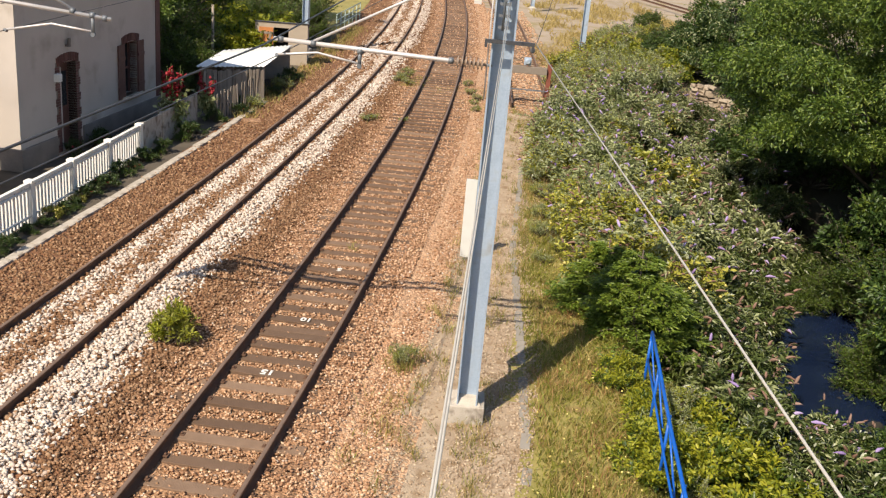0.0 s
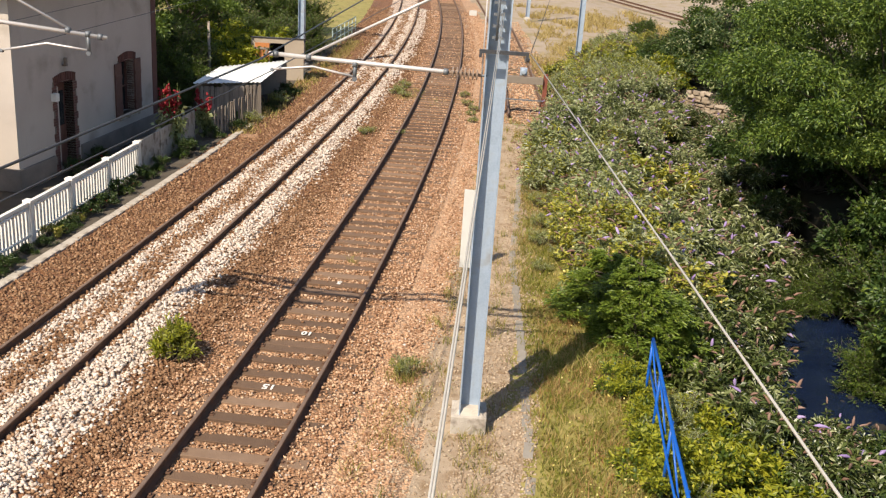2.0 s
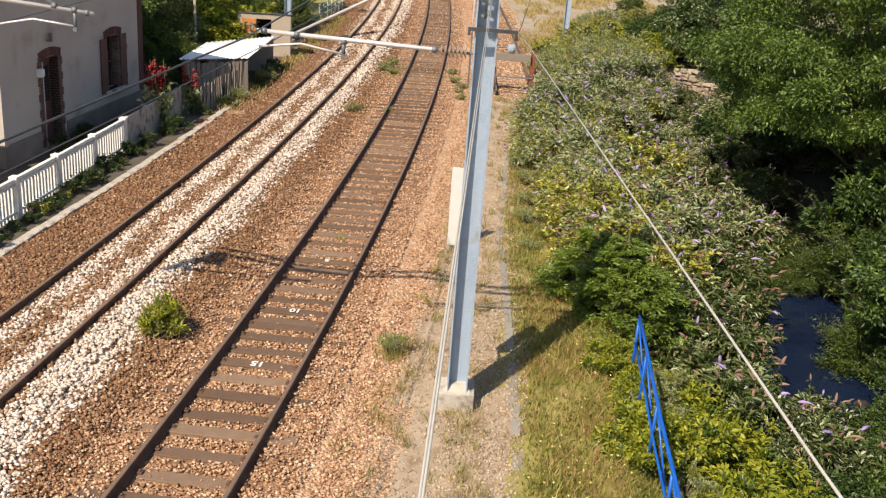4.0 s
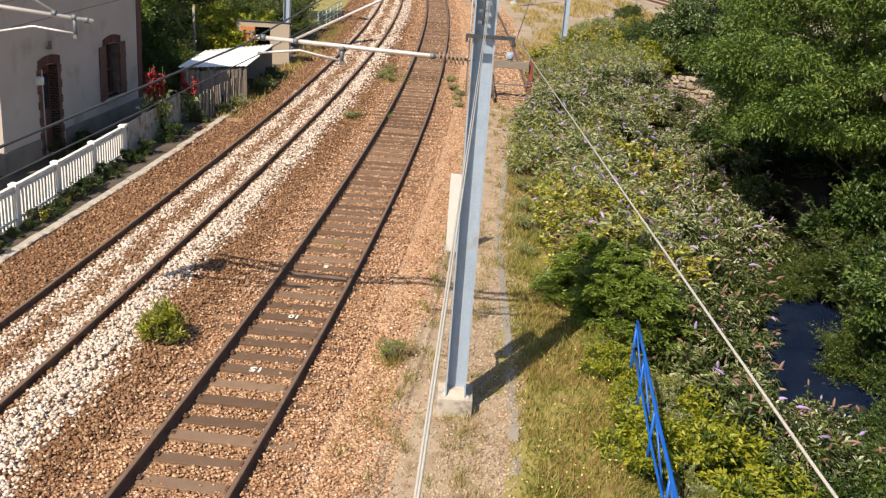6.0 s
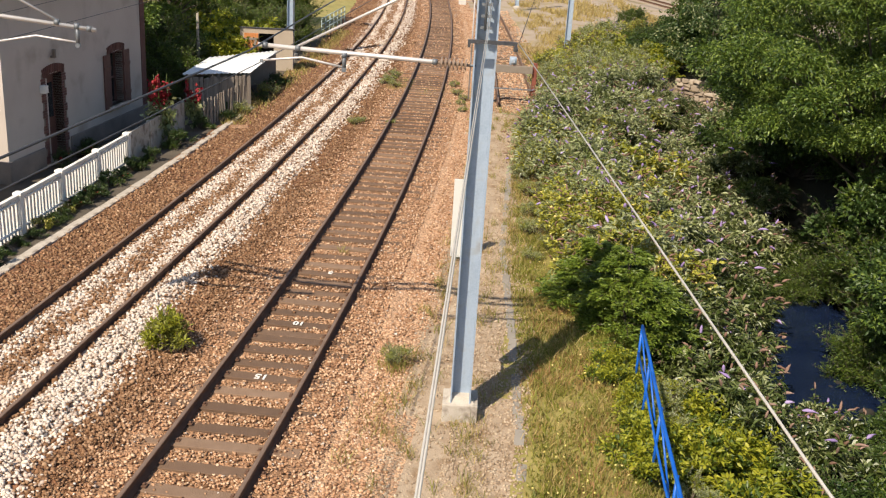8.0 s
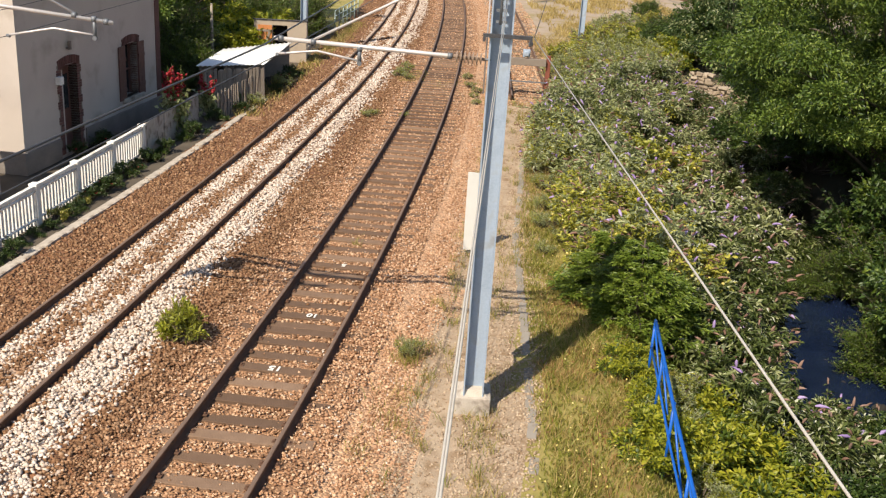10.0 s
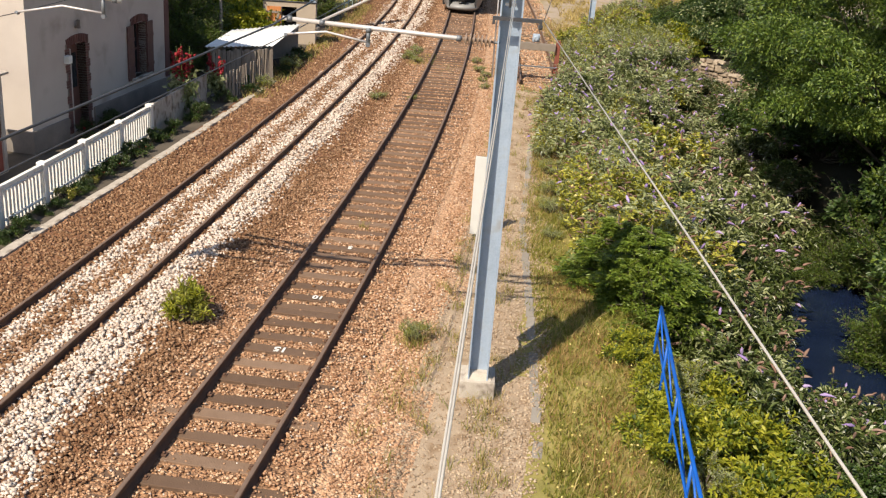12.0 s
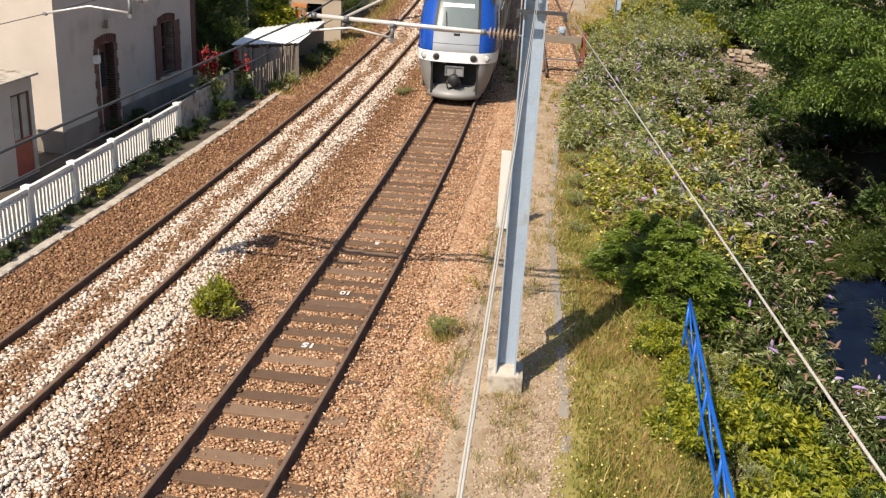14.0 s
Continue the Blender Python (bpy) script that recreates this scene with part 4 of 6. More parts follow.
for z in (0.45, 0.78, 1.1):
    bm = bmesh.new()
    tube(bm, [(-5.5, 58, z), (-4.75, 65.5, z)], 0.03, 6)
    part("bar", bm, "green_paint", ramp)

# ---- blue handrail ----
blue = tagged(empty("blue_railing"), "bright blue steel handrail leading down the overgrown bank", "railing")
top = [(3.35, 8.2, 1.0), (3.58, 10.5, 1.03), (3.78, 12.4, 1.05), (4.02, 14.4, 1.08), (4.17, 15.7, 1.1)]
bm = bmesh.new()
tube(bm, top, 0.03, 10)
part("handrail", bm, "blue_paint", blue)
for y in (9.2, 11.0, 12.8, 14.4, 15.7):
    f = (y - 8.2) / 7.5
    x, z = 3.35 + 0.82 * f, 1.0 + 0.1 * f
    bm = bmesh.new()
    tube(bm, [(x, y, z), (x - 0.02, y - 0.05, -0.15)], 0.025, 8)
    part("post", bm, "blue_paint", blue)
    bm = bmesh.new()
    tube(bm, [(x - 0.01, y, z - 0.05), (x + 0.1, y - 0.75, -0.1)], 0.018, 8)
    part("brace", bm, "blue_paint", blue)
bm = bmesh.new()
tube(bm, [(p[0] - 0.01, p[1], p[2] - 0.5) for p in top], 0.02, 8)
part("middle_bar", bm, "blue_paint", blue)


# ---- loose ballast ----
OCT = np.array([(1, 0, 0), (-1, 0, 0), (0, 1, 0), (0, -1, 0), (0, 0, 1), (0, 0, -1)], dtype=np.float32)
OCT_F = np.array([(0, 2, 4), (2, 1, 4), (1, 3, 4), (3, 0, 4), (2, 0, 5), (1, 2, 5), (3, 1, 5), (0, 3, 5)], dtype=np.int32)


def turns(rng, n):
    q = rng.normal(size=(n, 4))
    q /= np.linalg.norm(q, axis=1)[:, None]
    w, x, y, z = q.T
    return np.stack([np.stack([1 - 2 * (y * y + z * z), 2 * (x * y - z * w), 2 * (x * z + y * w)], 1),
                     np.stack([2 * (x * y + z * w), 1 - 2 * (x * x + z * z), 2 * (y * z - x * w)], 1),
                     np.stack([2 * (x * z - y * w), 2 * (y * z + x * w), 1 - 2 * (x * x + y * y)], 1)], 1)


def stones(name, mat, label, rng, xs, ys, zs, size):
    n = len(xs)
    v = OCT[None] * rng.uniform(0.55, 1.25, (n, 6, 1)) * rng.uniform(0.7, 1.3, (n, 1, 3)) * np.asarray(size)[:, None, None]
    v = np.einsum("nij,nkj->nki", turns(rng, n), v)
    v[:, :, 2] *= 0.8
    v += np.stack([xs, ys, zs], 1)[:, None]
    f = OCT_F[None] + (np.arange(n) * 6)[:, None, None]
    return tagged(new(name, mesh_of(name, v.reshape(-1, 3), f.reshape(-1, 3), mat)), label, "ballast", kind="stuff")


XT = np.vectorize(x_through)
XS = np.vectorize(x_side)
SLEEP = np.array(SLEEPERS)


def scatter(rng, d0, d1, y0, y1, per_m2):
    n = int((d1 - d0) * (y1 - y0) * per_m2)
    return rng.uniform(d0, d1, n), rng.uniform(y0, y1, n)


def soft(rng, d, a, b, blur=0.18):
    """Keep what lies between a and b, with a ragged edge."""
    e = rng.normal(0, blur, len(d))
    return (d + e > a) & (d + e < b)


def lay_ballast():
    rng = np.random.default_rng(11)
    bands = ((8.5, 17, 380, 0.041), (17, 27, 290, 0.041), (27, 45, 130, 0.046), (45, 85, 45, 0.06))
    kinds = {"stone_brown": [], "stone_white": [], "stone_tan": [], "stone_sand": []}
    for y0, y1, dens, size in bands:
        # rusty brown shoulder beside the kerb
        d, y = scatter(rng, -6.75, -4.6, y0, y1, dens)
        o = XT(y) + d - XS(y)
        keep = (o < -0.82) & (d > -6.5 + rng.normal(0, 0.08, len(d)))
        pale = rng.random(len(d)) < 0.03
        x = XT(y) + d
        z = np.where(d < -5.6, -0.05, np.where(d < -4.9, -0.05 + (d + 5.6) / 0.7 * 0.08, 0.03)) + rng.uniform(-0.01, 0.02, len(d))
        kinds["stone_brown"].append((x[keep & ~pale], y[keep & ~pale], z[keep & ~pale], size))
        kinds["stone_tan"].append((x[keep & pale], y[keep & pale], z[keep & pale], size))
        # pale ballast round the side track
        o, y = scatter(rng, -0.9, 2.7, y0, y1, dens * 1.4)
        x = XS(y) + o
        d = x - XT(y)
        clear = (np.abs(o + 0.75) > 0.07) & (np.abs(o - 0.75) > 0.07) & (o > -0.7)
        wave = np.sin(y * 0.9) * 0.06 + np.sin(y * 2.3 + 1) * 0.05
        middle = (np.abs(o + 0.02 + wave) < rng.normal(0.24, 0.12, len(o)))
        out = o > 1.55 + 0.06 * np.maximum(0, 19 - y) + wave + rng.normal(0, 0.14, len(o))
        far_mix = rng.random(len(o)) < 0.06
        # brown strip along each rail: rusty stones that also thicken the rail's shadow
        rusty = np.abs(np.abs(o) - 0.75) < rng.normal(0.16, 0.05, len(o))
        brown = middle | out | far_mix | rusty
        z = np.where(d < -2.5, 0.025, 0.025 - (d + 2.5) * 0.07) + rng.uniform(-0.01, 0.03, len(o))
        z = np.where(np.abs(o) < 0.7, z - 0.0, z + np.where((o > 0.95) & (o < 1.5), 0.045, 0))
        up = clear & (d < -1.4)
        kinds["stone_white"].append((x[up & ~brown], y[up & ~brown], z[up & ~brown], size))
        kinds["stone_brown"].append((x[up & brown], y[up & brown], z[up & brown], size))
        # tan stone round the bare sleepers
        d, y = scatter(rng, -2.2, 2.6, y0, y1, dens * 1.35)
        i = np.clip(np.searchsorted(SLEEP, y), 1, len(SLEEP) - 1)
        gap = np.minimum(np.abs(SLEEP[i] - y), np.abs(SLEEP[i - 1] - y))
        on = gap < 0.135
        inside = np.abs(d) < 0.68
        keep = (np.abs(np.abs(d) - 0.75) > 0.09) & soft(rng, d, -1.95, 2.35, 0.2)
        keep &= ~(on & inside & (rng.random(len(d)) < 0.985))
        keep &= ~(on & (np.abs(d) < 1.3) & ~inside & (rng.random(len(d)) < 0.62))
        z = np.where(inside, -0.035, -0.0) + rng.uniform(-0.015, 0.02, len(d)) + np.where(on, 0.02, 0)
        z = np.where(d > 1.6, -0.045 + rng.uniform(-0.005, 0.02, len(d)), z)
        x = XT(y) + d
        dark = (rng.random(len(d)) < np.where(d < -1.75, 0.9, np.where(d < -1.3, 0.45, np.where(inside, 0.3, 0.1))))
        pale = (rng.random(len(d)) < 0.05) & ~dark
        sz = size * 0.74
        kinds["stone_tan"].append((x[keep & ~dark & ~pale], y[keep & ~dark & ~pale], z[keep & ~dark & ~pale], sz))
        kinds["stone_brown"].append((x[keep & dark], y[keep & dark], z[keep & dark], sz))
        kinds["stone_white"].append((x[keep & pale], y[keep & pale], z[keep & pale], sz * 0.8))
        if y1 > 40:
            d, y = scatter(rng, -1.7, 1.7, 39.5, min(y1, 80), dens * 0.7)
            y = np.where(y < y0, y0 + (y - 39.5), y)
            x = 4.25 + 0.05 * (y - 41) - 0.0006 * (y - 41) ** 2 + d
            kinds["stone_tan"].append((x, y, np.full(len(d), -0.03), size * 0.9))
        # thin gravel on the path
        d, y = scatter(rng, 2.3, 4.6, y0, min(y1, 41), dens * 1.1) if y0 < 41 else (np.zeros(0), np.zeros(0))
        if len(d):
            keep = rng.random(len(d)) < np.where(d < 2.75, 0.9, np.where(d > 3.35, 0.95, 0.34))
            x = XT(y) + d
            kinds["stone_sand"].append((x[keep], y[keep], np.full(keep.sum(), -0.052), size * 0.62))
    words = {"stone_brown": "rusty brown crushed stone ballast", "stone_white": "fresh pale crushed stone ballast", "stone_tan": "tan crushed stone ballast around the sleepers", "stone_sand": "fine pale gravel on the sandy path"}
    for k, rows in kinds.items():
        xs, ys, zs = (np.concatenate([r[j] for r in rows]) for j in range(3))
        size = np.concatenate([np.full(len(r[0]), r[3]) for r in rows]) * rng.uniform(0.6, 1.35, sum(len(r[0]) for r in rows))
        stones("ballast_stones", k, words[k], rng, xs, ys, zs, size)


lay_ballast()


# ---- plants ----
def leaf_mesh(name, mat, rng, pos, out, length, width, droop=0.0, fold=0.25):
    """One folded pointed leaf of two quads at every pos, growing along out."""
    n = len(pos)
    out = out / (np.linalg.norm(out, axis=1)[:, None] + 1e-9)
    up = rng.normal(size=(n, 3)) * 0.6 + np.array([0, 0, 1.0])
    side = np.cross(out, up)
    side /= np.linalg.norm(side, axis=1)[:, None] + 1e-9
    nor = np.cross(side, out)
    ln = (length * rng.uniform(0.65, 1.3, n))[:, None]
    wd = (width * rng.uniform(0.7, 1.25, n))[:, None]
    tip = pos + out * ln - np.array([0, 0, 1.0]) * ln * droop
    mid = pos + out * ln * 0.5 - np.array([0, 0, 1.0]) * ln * droop * 0.25
    v = np.stack([pos, mid + side * wd / 2 + nor * wd * fold, tip, mid - side * wd / 2 + nor * wd * fold], 1)
    base = (np.arange(n) * 4)[:, None]
    f = np.concatenate([base + np.array([[0, 1, 2]]), base + np.array([[0, 2, 3]])])
    return mesh_of(name, v.reshape(-1, 3), f, mat)


def crown(rng, lumps, per, rough=0.25):
    """Points on the outside of many lumps (x, y, z, r): position and outward way."""
    p, o = [], []
    for x, y, z, r in lumps:
        n = max(4, int(per * r * r))
        w = rng.normal(size=(n, 3))
        w /= np.linalg.norm(w, axis=1)[:, None]
        w[:, 2] = np.where(w[:, 2] < -0.4, -w[:, 2], w[:, 2])
        rr = r * (1 - np.abs(rng.normal(0, rough, n)))
        p.append(np.array([x, y, z]) + w * rr[:, None])
        o.append(w)
    return np.concatenate(p), np.concatenate(o)


def twigs(rng, lumps, root, mat, name, thick):
    bm = bmesh.new()
    for x, y, z, r in lumps:
        tip = Vector((x, y, z))
        mid = Vector(root).lerp(tip, 0.5) + Vector(rng.normal(0, 0.1, 3))
        tube(bm, [Vector(root) + Vector((x * 0.08, y * 0.08, 0)), mid, tip], [thick, thick * 0.7, thick * 0.3], 4, False)
    return bm


def spikes(rng, pos, out, length, radius, mat, name):
    """Flower spikes: little five sided cones."""
    n = len(pos)
    out = out / (np.linalg.norm(out, axis=1)[:, None] + 1e-9)
    a = np.cross(out, np.array([0.3, 0.2, 1.0]))
    a /= np.linalg.norm(a, axis=1)[:, None] + 1e-9
    b = np.cross(out, a)
    ln = (length * rng.uniform(0.6, 1.4, n))[:, None]
    rings = []
    for f, r in ((0.0, 0.6), (0.3, 1.0), (0.7, 0.7), (1.0, 0.15)):
        c = pos + out * ln * f - np.array([0, 0, 1.0]) * ln * f * f * 0.35
        for k in range(5):
            t = 2 * math.pi * k / 5
            jit = rng.uniform(0.7, 1.3, (n, 1))
            rings.append(c + (a * math.cos(t) + b * math.sin(t)) * radius * r * jit)
    v = np.stack(rings, 1)
    f = []
    for s in range(3):
        for k in range(5):
            f.append((s * 5 + k, s * 5 + (k + 1) % 5, s * 5 + 5 + (k + 1) % 5, s * 5 + 5 + k))
    f = np.array(f)[None] + (np.arange(n) * 20)[:, None, None]
    return mesh_of(name, v.reshape(-1, 3), f.reshape(-1, 4), mat)


def random_lumps(rng, n, rx, ry, h, r0, r1, low=0.15):
    """Clumps spread over a rounded crown, each broken into smaller tufts on its upper side."""
    out = []
    for _ in range(max(3, n // 4)):
        a = rng.uniform(0, 2 * math.pi)
        k = math.sqrt(rng.uniform(0, 1))
        c = np.array([rx * k * math.cos(a), ry * k * math.sin(a), h * (low + (1 - low) * rng.uniform(0.15, 1) * (1 - 0.55 * k * k))])
        big = rng.uniform(r0, r1) * 1.35
        for _ in range(6):
            w = rng.normal(size=3)
            w /= np.linalg.norm(w)
            w[2] = abs(w[2]) * 0.9 - 0.2
            q = c + w * big * np.array([1, 1, 0.8])
            out.append((q[0], q[1], max(q[2], 0.12 * h), rng.uniform(r0, r1) * 0.62))
    return out


def shrub(kind, seed, h, r, leaf, length, width, per, label, category="shrub", lumps=40, droop=0.15, flowers=None, second=None, rough=0.38, shoots=70, third=None):
    """A shrub: stems, leaves, and flower spikes where it has them. flowers: (material, count, length, radius)."""
    rng = np.random.default_rng(seed)
    ob = tagged(empty(kind), label, category)
    ls = random_lumps(rng, lumps, r * 0.8, r * 0.8, h * 0.86, r * 0.22, r * 0.42)
    tagged(part("stem", twigs(rng, ls, (0, 0, 0), "bark", "stems", 0.012 + 0.008 * h), "bark", ob), kind="stuff")
    p, o = crown(rng, ls, per * 1.25, rough)
    p[:, 2] = np.abs(p[:, 2])
    o = o + rng.normal(0, 0.5, o.shape) + np.array([0, 0, 0.15])
    if second:
        patch = np.array([noise.noise(Vector(q) * 1.5 + Vector((seed, 0, 0))) for q in p])
        cut = rng.random(len(p)) < second[1] + 1.1 * patch
        part("foliage", leaf_mesh("foliage", second[0], rng, p[cut], o[cut], length, width, droop), second[0], ob)
        p, o = p[~cut], o[~cut]
    if third:
        cut = rng.random(len(p)) < third[1]
        part("foliage", leaf_mesh("foliage", third[0], rng, p[cut], o[cut], length, width, droop), third[0], ob)
        p, o = p[~cut], o[~cut]
    part("foliage", leaf_mesh("foliage", leaf, rng, p, o, length, width, droop), leaf, ob)
    # upright shoots that break the outline, leaves set along them
    tips, ways = [], []
    if shoots:
        bm = bmesh.new()
        lp, lo = [], []
        for k in range(shoots):
            lx, ly, lz, lr = ls[rng.integers(len(ls))]
            way = np.array([lx * 0.5 / r, ly * 0.5 / r, 1.0]) + rng.normal(0, 0.3, 3)
            way /= np.linalg.norm(way)
            base = np.array([lx, ly, lz]) + rng.normal(0, lr * 0.4, 3)
            ln = h * rng.uniform(0.18, 0.38)
            bend = np.array([way[0], way[1], -0.25]) * 0.5
            at = [base + way * ln * f + bend * ln * f * f for f in (0, 0.5, 1.0)]
            tube(bm, [Vector(q) for q in at], [0.006 + 0.002 * h, 0.005, 0.003], 3, False)
            m = 14
            f = rng.uniform(0.05, 1.0, m)[:, None]
            lp.append(base + way * ln * f + bend * ln * f * f)
            lo.append(rng.normal(0, 1, (m, 3)) * np.array([1, 1, 0.4]) + way * 0.6)
            tips.append(at[2]), ways.append(way + bend)
        tagged(part("shoot", bm, "bark", ob), kind="stuff")
        part("foliage", leaf_mesh("foliage", leaf, rng, np.concatenate(lp), np.concatenate(lo), length, width, droop), leaf, ob)
    for mat, count, ln, rd in flowers or ():
        fp, fo = crown(rng, ls, 40, 0.05)
        keep = (fo[:, 2] > -0.1) & (fp[:, 2] > h * 0.25)
        fp, fo = fp[keep], fo[keep]
        if tips and ln > 0.1:
            fp, fo = np.concatenate([fp[:len(fp) // 3], np.array(tips)]), np.concatenate([fo[:len(fo) // 3], np.array(ways)])
        sel = rng.choice(len(fp), min(count, len(fp)), replace=False)
        tagged(part("flower_spike", spikes(rng, fp[sel], fo[sel] + rng.normal(0, 0.35, (len(sel), 3)), ln, rd, mat, "flower_spikes"), mat, ob), kind="stuff")
    return ob


def conifer(x, y, seed, h, r, label):
    """A bushy young conifer: arching boughs with flat feathery sprays of needles."""
    rng = np.random.default_rng(seed)
    ob = tagged(empty("conifer", pose(x, y, ground_z(x, y) - 0.05)), label, "conifer")
    part("trunk", tube(bmesh.new(), [(0, 0, 0), (0.03, 0.02, h * 0.5), (0, 0, h * 0.95)], [0.06, 0.04, 0.012], 7), "bark", ob)
    bm = bmesh.new()
    pos, way = [], []
    for k in range(88):
        f = rng.uniform(0.04, 0.97)
        a = k * 2.4 + rng.normal(0, 0.3)
        reach = r * (1.08 - f) ** 0.7 * rng.uniform(0.55, 1.3)
        out = np.array([math.cos(a), math.sin(a), 0.0])
        side = np.array([-out[1], out[0], 0.0])
        base = np.array([0, 0, h * f * 0.9])

        def bough(t):
            return base + out * reach * t + np.array([0, 0, 1.0]) * reach * (0.45 * t - 0.42 * t * t)
        tube(bm, [Vector(bough(t)) for t in (0, 0.5, 1.0)], [0.014, 0.009, 0.004], 4, False)
        for j in range(15):
            t = 0.25 + 0.75 * (j + rng.random()) / 15
            sgn = 1 if j % 2 else -1
            ln = reach * 0.42 * (1.12 - t) + 0.07
            tw = side * sgn * 0.8 + out * 0.75 + np.array([0, 0, rng.normal(0.02, 0.14)])
            g = rng.uniform(0.0, 1.0, (15, 1))
            pos.append(bough(t) + tw * ln * g + np.array([0, 0, -0.12]) * ln * g * g)
            spread = rng.normal(0, 1, (15, 1))
            way.append(tw * 0.9 + (out - side * sgn) * 0.55 * np.sign(spread) + rng.normal(0, 0.18, (15, 3)))
    tagged(part("bough", bm, "bark", ob), kind="stuff")
    part("foliage", leaf_mesh("needles", "needle", rng, np.concatenate(pos), np.concatenate(way), 0.1, 0.028, 0.1), "needle", ob)
    return ob


def ground_z(x, y):
    return terrain(x - x_through(y), y)


PROTO = {}


def plant(kind, x, y, size=1.0, turn=None, dz=0.0, squash=1.0):
    """The first plant of a kind is moved into place, later ones are copies."""
    ob, used = PROTO[kind]
    turn = random.uniform(0, 360) if turn is None else turn
    m = pose(x, y, ground_z(x, y) - 0.04 + dz, 0, 0, turn)
    if used:
        ob = copy_thing(ob, m)
    else:
        PROTO[kind][1] = True
        ob.matrix_basis = m
    ob.scale = (size, size, size * squash)
    return ob


random.seed(31)
PROTO["bud_a"] = [shrub("buddleia_shrub", 101, 2.3, 1.5, "leaf_bud", 0.25, 0.066, 850, "tall buddleia shrub with lilac flower spikes", droop=0.35, lumps=32, shoots=110, flowers=(("flower_purple", 48, 0.26, 0.042), ("flower_spent", 60, 0.22, 0.034)), second=("leaf_shrub", 0.42), third=("leaf_pale", 0.14)), False]
PROTO["bud_b"] = [shrub("buddleia_shrub", 102, 1.9, 1.4, "leaf_bud", 0.23, 0.062, 850, "grey-leaved buddleia shrub with fading spikes", droop=0.3, lumps=32, shoots=110, flowers=(("flower_purple", 20, 0.26, 0.044), ("flower_spent", 70, 0.22, 0.034)), second=("leaf_gold", 0.36), third=("leaf_pale", 0.2)), False]
PROTO["bud_c"] = [shrub("buddleia_shrub", 103, 2.0, 1.3, "leaf_shrub", 0.25, 0.066, 850, "green buddleia shrub with drooping brown spikes", droop=0.45, lumps=32, shoots=100, flowers=(("flower_purple", 11, 0.26, 0.042), ("flower_spent", 70, 0.24, 0.038)), second=("leaf_bud", 0.3), third=("leaf_pale", 0.16)), False]
PROTO["green"] = [shrub("leafy_shrub", 104, 1.8, 1.1, "leaf_green", 0.1, 0.03, 2600, "dense fresh green shrub at the grass edge", droop=0.1, lumps=44, shoots=330, rough=0.5, second=("leaf_dark", 0.4)), False]
PROTO["dark"] = [shrub("leafy_shrub", 105, 2.0, 1.4, "leaf_dark", 0.10, 0.055, 2300, "dark green ivy-grown shrub", droop=0.2, lumps=52, second=("leaf_green", 0.2)), False]
PROTO["yellow"] = [shrub("yellow_shrub", 106, 1.1, 0.95, "leaf_yellow", 0.17, 0.066, 1000, "yellow-green leafy shrub on the bank", droop=0.2, lumps=40, second=("leaf_green", 0.4), shoots=70), False]
PROTO["golden"] = [shrub("yellowing_shrub", 116, 1.3, 1.0, "leaf_gold", 0.15, 0.055, 1300, "yellowing shrub with bare stalks at the path edge", droop=0.25, lumps=36, second=("leaf_bud", 0.52), shoots=110, flowers=(("flower_spent", 60, 0.18, 0.024), ("flower_yellow", 110, 0.07, 0.04))), False]
PROTO["weed"] = [shrub("weed_plant", 107, 0.85, 0.6, "leaf_bud", 0.075, 0.018, 2300, "yellow flowering weeds at the path edge", "weed", droop=0.1, lumps=32, second=("leaf_yellow", 0.42)), False]
PROTO["small"] = [shrub("ballast_weed", 108, 0.62, 0.42, "leaf_yellow", 0.11, 0.026, 2300, "fresh green weed growing in the ballast", "weed", droop=0.1, lumps=44, shoots=60, second=("grass_green", 0.7)), False]
PROTO["rose"] = [shrub("flower_bush", 109, 0.6, 0.42, "leaf_dark", 0.06, 0.03, 3600, "small red-flowered bush at the white fence", "flower bush", lumps=24, flowers=(("flower_red", 8, 0.06, 0.05),), second=("leaf_green", 0.3)), False]
PROTO["bed"] = [shrub("flower_bush", 110, 0.45, 0.42, "leaf_dark", 0.06, 0.025, 3600, "low dark green border plant by the kerb", "flower bush", lumps=24, second=("leaf_green", 0.4)), False]
PROTO["gold"] = [shrub("flower_bush", 111, 0.55, 0.4, "grass_green", 0.06, 0.025, 3600, "pale yellow flowering border plant by the fence", "flower bush", lumps=24, flowers=(("flower_yellow", 45, 0.05, 0.03),), second=("leaf_yellow", 0.4)), False]

